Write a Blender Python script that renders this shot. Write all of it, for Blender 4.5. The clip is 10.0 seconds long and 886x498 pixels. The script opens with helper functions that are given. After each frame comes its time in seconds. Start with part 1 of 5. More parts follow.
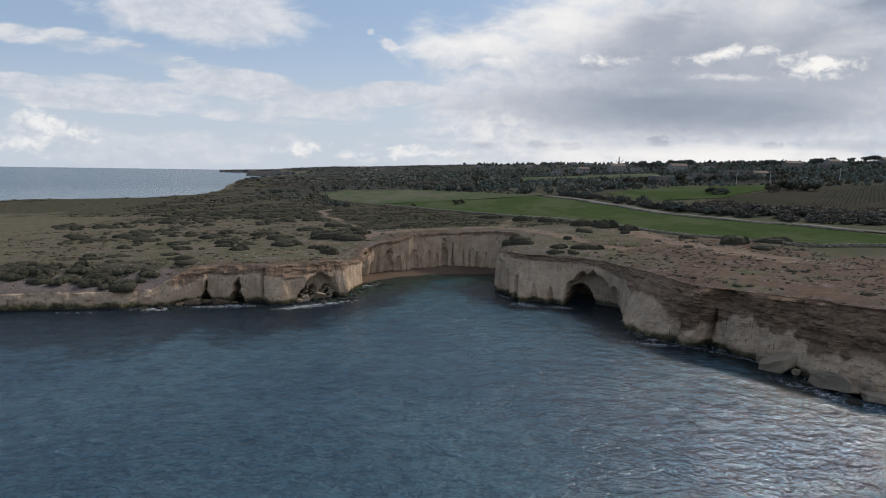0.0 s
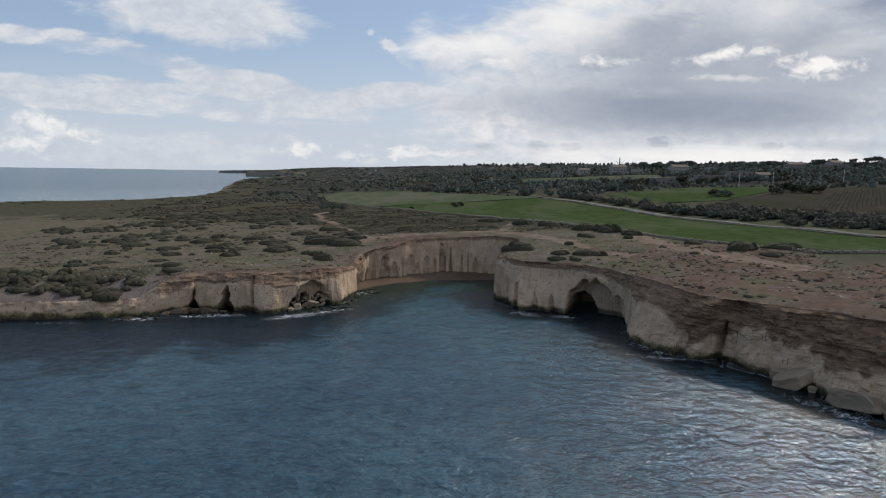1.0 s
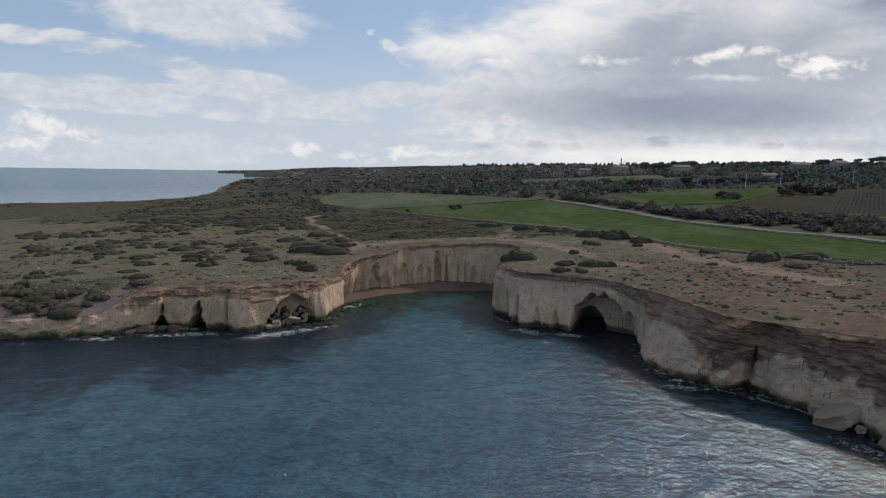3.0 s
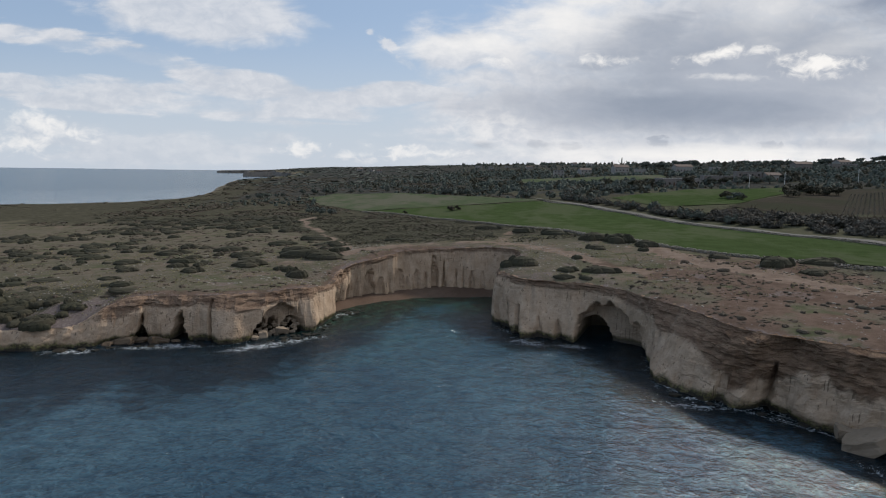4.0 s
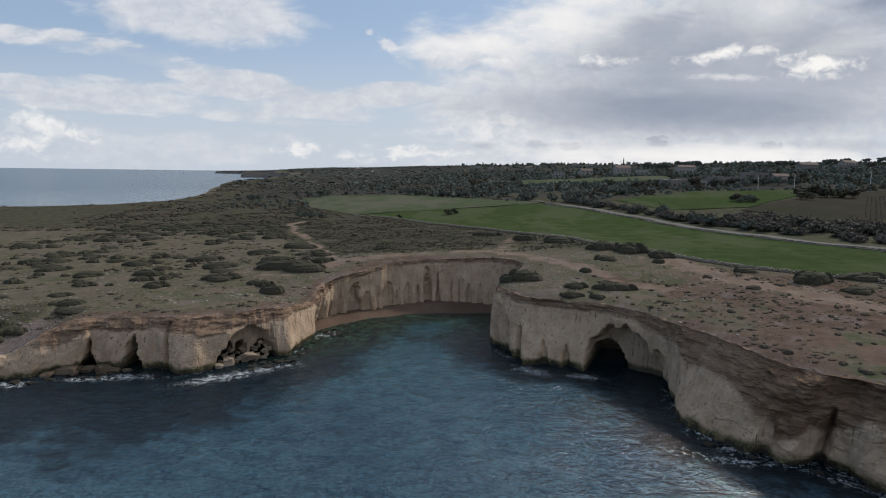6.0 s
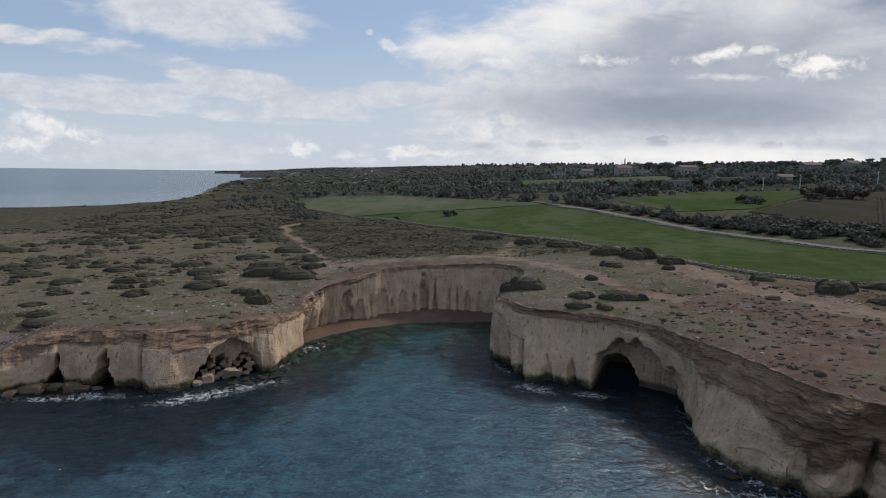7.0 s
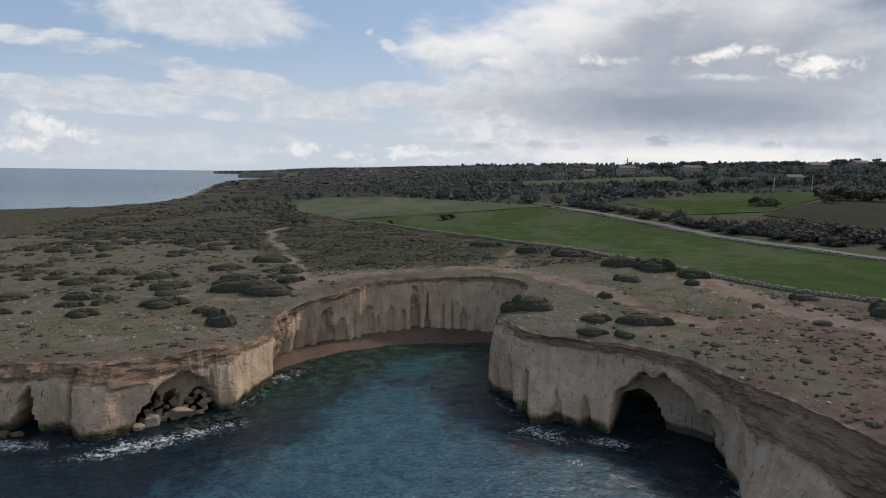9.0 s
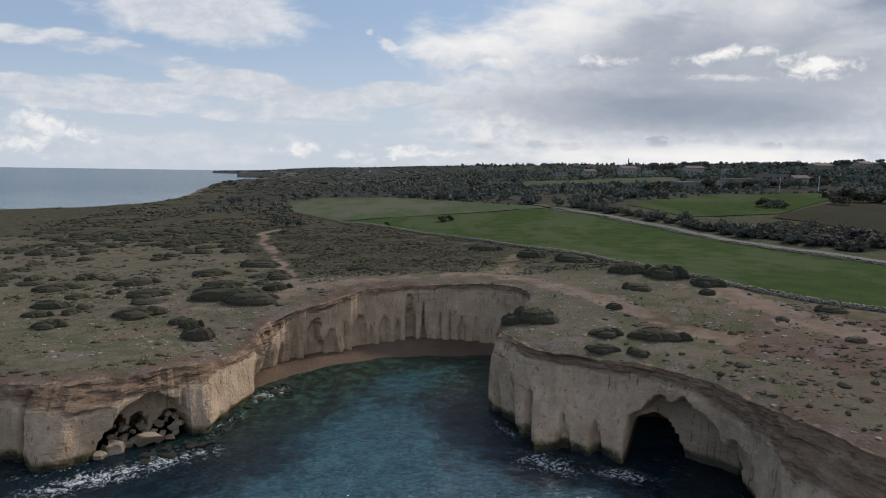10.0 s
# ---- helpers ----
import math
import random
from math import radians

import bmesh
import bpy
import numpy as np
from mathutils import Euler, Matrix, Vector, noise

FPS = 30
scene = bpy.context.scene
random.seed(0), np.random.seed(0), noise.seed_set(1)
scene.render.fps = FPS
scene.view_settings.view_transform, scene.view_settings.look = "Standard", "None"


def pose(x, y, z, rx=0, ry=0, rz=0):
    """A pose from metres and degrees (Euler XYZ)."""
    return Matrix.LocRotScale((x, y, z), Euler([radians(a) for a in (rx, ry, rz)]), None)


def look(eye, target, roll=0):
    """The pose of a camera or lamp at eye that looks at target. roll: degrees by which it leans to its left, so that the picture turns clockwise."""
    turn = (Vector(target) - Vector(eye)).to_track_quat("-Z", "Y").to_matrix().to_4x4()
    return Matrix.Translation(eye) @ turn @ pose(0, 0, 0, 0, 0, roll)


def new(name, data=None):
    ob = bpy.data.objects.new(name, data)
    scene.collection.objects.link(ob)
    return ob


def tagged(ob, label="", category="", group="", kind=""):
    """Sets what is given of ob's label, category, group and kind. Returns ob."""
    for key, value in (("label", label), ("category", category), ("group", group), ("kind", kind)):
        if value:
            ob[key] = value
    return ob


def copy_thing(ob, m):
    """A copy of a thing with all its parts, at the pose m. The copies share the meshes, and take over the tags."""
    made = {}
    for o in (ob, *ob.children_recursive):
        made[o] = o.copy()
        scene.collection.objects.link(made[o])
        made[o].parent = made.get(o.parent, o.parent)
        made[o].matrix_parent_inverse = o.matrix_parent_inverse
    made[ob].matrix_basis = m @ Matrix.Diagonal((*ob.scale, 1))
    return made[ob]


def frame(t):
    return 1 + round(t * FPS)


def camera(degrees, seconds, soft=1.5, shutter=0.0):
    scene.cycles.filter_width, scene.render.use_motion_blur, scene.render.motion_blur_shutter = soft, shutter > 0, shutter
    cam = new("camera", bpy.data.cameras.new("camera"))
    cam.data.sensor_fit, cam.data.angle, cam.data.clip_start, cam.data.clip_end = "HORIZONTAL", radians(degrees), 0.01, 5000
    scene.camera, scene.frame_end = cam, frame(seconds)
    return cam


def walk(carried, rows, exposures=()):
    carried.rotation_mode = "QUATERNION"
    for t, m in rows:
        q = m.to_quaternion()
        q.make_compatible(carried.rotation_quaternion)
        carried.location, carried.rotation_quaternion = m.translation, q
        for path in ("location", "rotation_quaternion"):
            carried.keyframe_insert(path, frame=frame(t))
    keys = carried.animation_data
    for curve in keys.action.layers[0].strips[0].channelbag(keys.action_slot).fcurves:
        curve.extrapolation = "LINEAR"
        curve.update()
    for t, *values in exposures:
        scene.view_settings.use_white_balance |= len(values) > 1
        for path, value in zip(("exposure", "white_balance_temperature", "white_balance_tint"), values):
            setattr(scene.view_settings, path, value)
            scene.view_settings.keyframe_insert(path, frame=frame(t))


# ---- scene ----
cam = camera(73.1, 10.0, soft=1.1)
PATH = [
    (0, (0.036, -4.157, 24.599), (0.028, -2.174, 24.336), 0.8),
    (0.5, (0.312, -2.075, 24.907), (0.303, -0.092, 24.646), 0.8),
    (1, (0.549, 0.079, 25.164), (0.541, 2.062, 24.903), 0.8),
    (1.5, (0.781, 2.338, 25.331), (0.773, 4.321, 25.07), 0.8),
    (2, (1.054, 4.758, 25.457), (1.046, 6.74, 25.195), 0.8),
    (2.5, (1.305, 7.293, 25.583), (1.297, 9.276, 25.322), 0.8),
    (4, (2.062, 15.329, 26.083), (2.055, 17.312, 25.82), 0.7),
    (4.5, (2.332, 18.179, 26.211), (2.325, 20.161, 25.948), 0.7),
    (5, (2.588, 21.081, 26.334), (2.582, 23.064, 26.071), 0.7),
    (5.5, (2.862, 24.069, 26.447), (2.856, 26.052, 26.185), 0.7),
    (7, (3.577, 33.069, 26.768), (3.571, 35.051, 26.506), 0.7),
    (7.5, (3.804, 36.056, 26.829), (3.798, 38.038, 26.567), 0.7),
    (8, (4.102, 39.017, 26.908), (4.096, 41.0, 26.646), 0.7),
    (8.5, (4.377, 42.084, 26.979), (4.371, 44.066, 26.717), 0.7),
    (9, (4.622, 45.265, 27.022), (4.616, 47.247, 26.76), 0.7),
    (9.5, (4.834, 48.356, 27.046), (4.829, 50.339, 26.784), 0.7),
    (10, (5.021, 51.499, 27.072), (5.016, 53.482, 26.81), 0.8),
]
walk(cam, [(t, look(e, g, r)) for t, e, g, r in PATH], [(0.0, 0.0, 6450, 11), (10.0, 0.0, 6450, 11)])

# ---- light: a veiled sun ahead to the right, broken cloud ----
SUN_AZ, SUN_EL = 43.0, 39.5            # degrees to the right of +y, and above the horizon
world = bpy.data.worlds.new("sky")
scene.world = world
world.use_nodes = True
sun_data = bpy.data.lights.new("sun", "SUN")
sun_data.energy, sun_data.angle, sun_data.color = 3.1, radians(6.0), (1.0, 0.93, 0.83)
sun = new("sun", sun_data)
SUN_DIR = Vector((math.sin(radians(SUN_AZ)) * math.cos(radians(SUN_EL)),
                  math.cos(radians(SUN_AZ)) * math.cos(radians(SUN_EL)), math.sin(radians(SUN_EL))))
sun.matrix_world = look(SUN_DIR * 900, (0, 0, 0))


# ---- node helpers ----
class Net:
    def __init__(self, tree):
        self.t = tree
        tree.nodes.clear()

    def link(self, value, socket):
        if isinstance(value, bpy.types.NodeSocket):
            self.t.links.new(value, socket)
        elif value is not None:
            socket.default_value = value

    def node(self, kind):
        return self.t.nodes.new(kind)

    def math(self, op, a, b=None, c=None, clamp=False):
        n = self.node("ShaderNodeMath")
        n.operation, n.use_clamp = op, clamp
        for k, v in enumerate((a, b, c)):
            self.link(v, n.inputs[k])
        return n.outputs[0]

    def vec(self, op, a, b=None):
        n = self.node("ShaderNodeVectorMath")
        n.operation = op
        self.link(a, n.inputs[0])
        self.link(b, n.inputs[1])
        return n.outputs[0]

    def mix(self, fac, a, b, blend="MIX"):
        n = self.node("ShaderNodeMix")
        n.data_type, n.blend_type = "RGBA", blend
        self.link(fac, n.inputs[0])
        self.link(a if not isinstance(a, tuple) else (*a[:3], 1), n.inputs[6])
        self.link(b if not isinstance(b, tuple) else (*b[:3], 1), n.inputs[7])
        return n.outputs[2]

    def noise(self, vector, scale, detail=4.0, rough=0.55, distort=0.0):
        n = self.node("ShaderNodeTexNoise")
        self.link(vector, n.inputs["Vector"])
        n.inputs["Scale"].default_value, n.inputs["Detail"].default_value = scale, detail
        n.inputs["Roughness"].default_value, n.inputs["Distortion"].default_value = rough, distort
        return n.outputs["Fac"]

    def voronoi(self, vector, scale):
        n = self.node("ShaderNodeTexVoronoi")
        self.link(vector, n.inputs["Vector"])
        n.inputs["Scale"].default_value = scale
        return n.outputs["Distance"]

    def step(self, value, low, high, to_low=0.0, to_high=1.0):
        n = self.node("ShaderNodeMapRange")
        n.interpolation_type = "SMOOTHSTEP"
        self.link(value, n.inputs[0])
        for k, v in enumerate((low, high, to_low, to_high)):
            self.link(v, n.inputs[k + 1])
        return n.outputs[0]

    def coords(self, kind="Object"):
        return self.node("ShaderNodeTexCoord").outputs[kind]

    def scaled(self, vector, x, y, z):
        n = self.node("ShaderNodeMapping")
        self.link(vector, n.inputs["Vector"])
        n.inputs["Scale"].default_value = (x, y, z)
        return n.outputs[0]

    def split(self, vector):
        n = self.node("ShaderNodeSeparateXYZ")
        self.link(vector, n.inputs[0])
        return n.outputs[0], n.outputs[1], n.outputs[2]

    def join(self, x, y, z):
        n = self.node("ShaderNodeCombineXYZ")
        for k, v in enumerate((x, y, z)):
            self.link(v, n.inputs[k])
        return n.outputs[0]

    def attr(self, name):
        n = self.node("ShaderNodeAttribute")
        n.attribute_name = name
        return n.outputs["Fac"]

    def random(self):
        return self.node("ShaderNodeObjectInfo").outputs["Random"]

    def island(self):
        return self.node("ShaderNodeNewGeometry").outputs["Random Per Island"]

    def bump(self, height, strength, distance, normal=None):
        n = self.node("ShaderNodeBump")
        n.inputs["Strength"].default_value, n.inputs["Distance"].default_value = strength, distance
        self.link(height, n.inputs["Height"])
        self.link(normal, n.inputs["Normal"])
        return n.outputs[0]

    def surface(self, color, rough=0.9, normal=None, specular=0.3, ior=1.45):
        b, o = self.node("ShaderNodeBsdfPrincipled"), self.node("ShaderNodeOutputMaterial")
        self.link(color if not isinstance(color, tuple) else (*color[:3], 1), b.inputs["Base Color"])
        self.link(rough, b.inputs["Roughness"])
        self.link(normal, b.inputs["Normal"])
        b.inputs["Specular IOR Level"].default_value, b.inputs["IOR"].default_value = specular, ior
        self.t.links.new(b.outputs[0], o.inputs[0])
        return b


def material(name):
    m = bpy.data.materials.new(name)
    m.use_nodes = True
    return m, Net(m.node_tree)


# ---- sky: clear blue with broken cloud, a grey bank towards the sun ----
def sky():
    n = Net(world.node_tree)
    d = n.coords("Generated")
    x, y, z = n.split(d)
    tex = n.node("ShaderNodeTexSky")
    tex.sky_type, tex.sun_disc = "NISHITA", False
    tex.sun_elevation, tex.sun_rotation = radians(SUN_EL), radians(SUN_AZ)
    tex.air_density, tex.dust_density, tex.ozone_density = 1.0, 0.6, 1.5
    clear = n.mix(1.0, tex.outputs[0], (SKY_GAIN * 1.0, SKY_GAIN * 1.0, SKY_GAIN * 1.0), "MULTIPLY")
    clear = n.mix(0.6, clear, (0.39, 0.52, 0.71))
    ya = n.math("MAXIMUM", n.math("ABSOLUTE", y), 0.06)
    u, v = n.math("DIVIDE", x, ya), n.math("DIVIDE", n.math("MAXIMUM", z, 0.0), ya)
    flat = n.join(u, n.math("MULTIPLY", v, 2.6), n.math("MULTIPLY", n.math("SIGN", y), 3.0))
    big = n.noise(flat, 4.2, 7.0, 0.54, 0.3)
    fine = n.noise(flat, 13.0, 7.0, 0.56, 0.4)
    streak = n.noise(n.join(u, n.math("MULTIPLY", v, 6.0), 1.7), 5.0, 6.0, 0.54, 0.4)
    puff = n.math("ADD", n.math("MULTIPLY", n.math("SUBTRACT", big, 0.5), 1.6), n.math("MULTIPLY", n.math("SUBTRACT", fine, 0.5), 1.1))
    tiny = n.noise(n.join(u, n.math("MULTIPLY", v, 1.5), 4.4), 42.0, 5.0, 0.58, 0.5)
    curl = n.math("ADD", n.math("MULTIPLY", n.math("SUBTRACT", tiny, 0.5), 2.6), n.math("MULTIPLY", n.math("SUBTRACT", fine, 0.5), 1.6))
    wisp = n.math("ADD", n.math("MULTIPLY", n.math("SUBTRACT", streak, 0.5), 2.2), n.math("MULTIPLY", n.math("SUBTRACT", fine, 0.5), 0.9))

    def bank(u0, v0, a, b, tilt, ragged, edge=0.35, grain=None):
        if a < 0.075:
            grain, edge = curl, max(edge, 0.7)
        c, s = math.cos(radians(tilt)), math.sin(radians(tilt))
        du, dv = n.math("SUBTRACT", u, u0), n.math("SUBTRACT", v, v0)
        p = n.math("ADD", n.math("MULTIPLY", du, c / a), n.math("MULTIPLY", dv, s / a))
        q = n.math("ADD", n.math("MULTIPLY", du, -s / b), n.math("MULTIPLY", dv, c / b))
        r = n.math("SQRT", n.math("ADD", n.math("MULTIPLY", p, p), n.math("MULTIPLY", q, q)))
        r = n.math("ADD", n.math("SUBTRACT", 1.0, r), n.math("MULTIPLY", grain or puff, ragged))
        return n.step(r, -edge * 0.3, edge)

    white = None
    for spec in CLOUDS + CLOUDS_LOW:
        m = bank(*spec[:6], grain=wisp if spec[6] else puff)
        m = n.math("MULTIPLY", m, spec[7])
        if spec[6]:
            m = n.math("MULTIPLY", m, n.step(n.math("ADD", streak, n.math("MULTIPLY", n.math("SUBTRACT", fine, 0.5), 0.5)), 0.36, 0.56, 0.30, 1.15))
        white = m if white is None else n.math("MAXIMUM", white, m)
    # unseen broken cover elsewhere, thinned leftward to darken the sea and west cliff
    around = n.math("MULTIPLY", n.step(puff, -0.35, 0.15), n.math("MULTIPLY", n.step(v, 0.30, 0.45), n.step(u, -0.6, 0.6, 0.12, 1.0)))
    white = n.math("MAXIMUM", white, n.math("MULTIPLY", around, 0.9))
    grey = None
    for spec in GREYS:
        m = n.math("MULTIPLY", bank(*spec[:6], edge=0.7, grain=wisp if spec[6] else puff), spec[7])
        grey = m if grey is None else n.math("MAXIMUM", grey, m)
    haze = n.step(v, -0.02, 0.26, 1.0, 0.0)
    lit = n.mix(n.step(n.math("ADD", n.math("MULTIPLY", n.math("ADD", fine, tiny), 0.5), n.math("MULTIPLY", big, 0.5)), 0.55, 0.95), (0.56, 0.60, 0.66), (0.755, 0.765, 0.785))
    col = n.mix(n.math("MULTIPLY", haze, 0.92), clear, (0.57, 0.63, 0.70))
    col = n.mix(white, col, lit)
    dark = n.mix(n.step(big, 0.3, 0.7), (0.29, 0.335, 0.41), (0.40, 0.44, 0.51))
    col = n.mix(grey, col, dark)
    col = n.mix(n.math("MULTIPLY", bank(0.70, 0.275, 0.10, 0.05, -8, 1.0, edge=1.1), 0.9), col, (0.25, 0.30, 0.39))
    glow = None
    for spec in BRIGHTS:
        m = n.math("MULTIPLY", bank(*spec[:6], edge=1.25, grain=wisp if spec[6] else puff), spec[7])
        glow = m if glow is None else n.math("MAXIMUM", glow, m)
    col = n.mix(glow, col, (0.97, 0.95, 0.91))
    bg, out = n.node("ShaderNodeBackground"), n.node("ShaderNodeOutputWorld")
    n.link(col, bg.inputs[0])
    bg.inputs[1].default_value = 1.0
    n.t.links.new(bg.outputs[0], out.inputs[0])


SKY_GAIN = 0.085
# centre, half-widths, tilt in degrees, raggedness, streaky or puffy, density
CLOUDS = [
    (-0.406, 0.243, 0.18, 0.053, -5, 0.75, 0, 0.85), (-0.623, 0.2, 0.184, 0.02, -8, 0.9, 1, 0.8), (-0.478, 0.172, 0.138, 0.015, -10, 0.9, 1, 0.7),
    (-0.619, 0.13, 0.221, 0.018, -2, 0.9, 1, 0.7), (-0.36, 0.142, 0.12, 0.022, -12, 0.9, 1, 0.8), (-0.454, 0.101, 0.304, 0.024, -2, 0.9, 1, 0.72),
    (-0.268, 0.115, 0.12, 0.024, -6, 0.9, 1, 0.75), (-0.232, 0.087, 0.101, 0.006, -1, 0.7, 1, 0.7), (-0.084, 0.123, 0.111, 0.02, 4, 0.8, 1, 0.8),
    (-0.662, 0.053, 0.111, 0.037, 0, 0.9, 0, 0.45),
]
CLOUDS_LOW = [
    (-0.458, 0.03, 0.24, 0.031, 0, 0.9, 1, 0.45), (-0.232, 0.026, 0.03, 0.011, 0, 1.9, 0, 0.5), (-0.196, 0.021, 0.024, 0.008, 0, 1.9, 0, 0.42), (-0.14, 0.017, 0.04, 0.006, 0, 1.9, 0, 0.4),
    (-0.082, 0.027, 0.022, 0.011, 0, 1.9, 0, 0.5), (-0.045, 0.022, 0.026, 0.008, 0, 1.9, 0, 0.42), (-0.097, 0.201, 0.018, 0.011, -15, 1, 0, 0.8), (-0.125, 0.219, 0.007, 0.005, 0, 1, 0, 0.6),
    (-0.064, 0.17, 0.028, 0.007, -28, 0.9, 1, 0.75), (0.43, 0.151, 0.516, 0.207, 8, 0.6, 0, 1), (0.026, 0.191, 0.088, 0.035, 10, 0.8, 0, 0.9),
]
GREYS = [
    (0.48, 0.17, 0.38, 0.12, 6, 0.6, 0, 0.84),
    (0.406, 0.106, 0.387, 0.055, 0, 0.55, 0, 1), (0.299, 0.199, 0.175, 0.044, 22, 0.8, 1, 0.75),
    (0.046, 0.104, 0.083, 0.017, 0, 0.8, 1, 0.45), (0.154, 0.042, 0.028, 0.009, 0, 1, 0, 0.6), (0.205, 0.043, 0.024, 0.007, 0, 1, 0, 0.6),
    (0.349, 0.048, 0.026, 0.012, 0, 1, 0, 0.7), (0.531, 0.046, 0.022, 0.008, 0, 1, 0, 0.6), (0.652, 0.050, 0.101, 0.012, 0, 0.9, 0, 0.35),
    (0.061, 0.04, 0.022, 0.007, 0, 1, 0, 0.4),
]
BRIGHTS = [
    (-0.66, 0.066, 0.061, 0.018, -12, 1.2, 0, 0.7), (-0.702, 0.037, 0.055, 0.017, 0, 1.2, 0, 0.65), (-0.235, 0.031, 0.035, 0.010, 0, 1.6, 0, 0.6), (-0.15, 0.022, 0.06, 0.007, 0, 1.6, 0, 0.45),
    (-0.078, 0.030, 0.035, 0.011, 0, 1.7, 0, 0.6), (-0.01, 0.026, 0.06, 0.008, 0, 1.6, 0, 0.5),
    (0.053, 0.205, 0.111, 0.024, 8, 1.1, 0, 0.75), (0.188, 0.237, 0.14, 0.05, 18, 0.9, 0, 0.7), (0.515, 0.255, 0.08, 0.05, 8, 0.9, 0, 0.5),
    (0.246, 0.178, 0.044, 0.009, 0, 1.2, 0, 0.8), (0.435, 0.191, 0.044, 0.011, 14, 1.2, 0, 0.95), (0.504, 0.198, 0.026, 0.008, 8, 1.2, 0, 0.7),
    (0.602, 0.176, 0.061, 0.018, 4, 1.2, 0, 0.95), (0.457, 0.155, 0.051, 0.006, 0, 1, 1, 0.5), (0.072, 0.177, 0.029, 0.007, 0, 1.2, 0, 0.65),
    (0.644, 0.207, 0.10, 0.02, 10, 1.1, 1, 0.35), (0.411, 0.026, 0.42, 0.020, -1, 1.0, 1, 0.8), (0.065, 0.068, 0.065, 0.024, 0, 1.2, 0, 0.35),
]
sky()


# ---- numbers: smooth noise and the lie of the land ----
_lattice = np.random.RandomState(7).rand(65536)


def vnoise(x, y, z=0.0):
    x, y, z = np.broadcast_arrays(np.asarray(x, float), np.asarray(y, float), np.asarray(z, float))
    xi, yi, zi = np.floor(x), np.floor(y), np.floor(z)
    fx, fy, fz = x - xi, y - yi, z - zi
    fx, fy, fz = (f * f * (3 - 2 * f) for f in (fx, fy, fz))
    xi, yi, zi = xi.astype(np.int64), yi.astype(np.int64), zi.astype(np.int64)

    def at(i, j, k):
        return _lattice[((i * 73856093) ^ (j * 19349663) ^ (k * 83492791)) & 65535]
    out = 0
    for a in (0, 1):
        for b in (0, 1):
            for c in (0, 1):
                w = (fx if a else 1 - fx) * (fy if b else 1 - fy) * (fz if c else 1 - fz)
                out = out + w * at(xi + a, yi + b, zi + c)
    return out * 2 - 1


def fbm(x, y, z=0.0, octaves=4, gain=0.5):
    total, amp = 0.0, 1.0
    for k in range(octaves):
        f = 2.03 ** k
        total = total + amp * vnoise(np.asarray(x) * f + 13.7 * k, np.asarray(y) * f - 5.1 * k, np.asarray(z) * f + 3.3 * k)
        amp *= gain
    return total


def smooth(a, b, x):
    t = np.clip((np.asarray(x, float) - a) / (b - a), 0, 1)
    return t * t * (3 - 2 * t)


def spline(points, spacing):
    """A smooth curve through the rows of points, sampled about every `spacing` metres of its first two columns."""
    p = np.array(points, float)
    p = np.vstack((2 * p[0] - p[1], p, 2 * p[-1] - p[-2]))
    rows = []
    for k in range(1, len(p) - 2):
        a, b, c, d = p[k - 1:k + 3]
        m = max(2, int(np.linalg.norm(c[:2] - b[:2]) / spacing))
        for t in np.arange(m) / m:
            rows.append(0.5 * (2 * b + (c - a) * t + (2 * a - 5 * b + 4 * c - d) * t ** 2 + (3 * b - a - 3 * c + d) * t ** 3))
    rows.append(p[-2])
    return np.array(rows)


# the coast: the rim of the cliff, then its foot
WEST = [(-150, 88, -151, 85), (-120, 89, -121, 86.5), (-92, 92, -92, 89.6), (-72, 95.2, -72, 92.6), (-60, 97.6, -60, 94.8),
        (-53, 99.6, -53, 96.6), (-48.5, 102.8, -48.5, 99.8), (-44, 105.3, -44.3, 103.6), (-40, 105.6, -39.6, 103.4),
        (-35.5, 105.8, -35.3, 103.4), (-31.5, 106, -30.6, 101.8), (-28, 107, -27.9, 103.2), (-25, 108.6, -25.4, 106.4), (-22.4, 110.2, -22, 108.8),
        (-20.8, 111.4, -19.9, 109.4), (-19.9, 112.9, -18.7, 109.7), (-19.2, 115.2, -18.2, 112.7), (-18.5, 118, -17.5, 116.1)]
COVE = [(-18.2, 120, -17.1, 118.6), (-18.1, 120.8, -17.5, 119.4), (-18, 121.7, -19.2, 120.4), (-17.9, 122.6, -20.6, 122.2), (-17.6, 124.8, -20.6, 125), (-17, 127.4, -18.8, 127.4),
        (-16, 129.5, -17.1, 129.2), (-14.6, 131.5, -15, 130.9), (-12.9, 133.4, -12.8, 132.5), (-10.6, 135.6, -10.2, 134),
        (-7.2, 139.4, -6.6, 137), (-3.2, 142, -2.7, 139.6), (1.5, 143.3, 1.7, 140.9), (6.3, 143.2, 6.3, 140.6), (11.3, 142.2, 11.3, 139.6), (15.8, 139, 15.4, 137.6), (17.2, 135, 16.4, 134.5),
        (16.4, 130, 15.6, 129.5), (13.6, 125, 12.4, 123.2), (11.7, 121.4, 10.3, 117)]
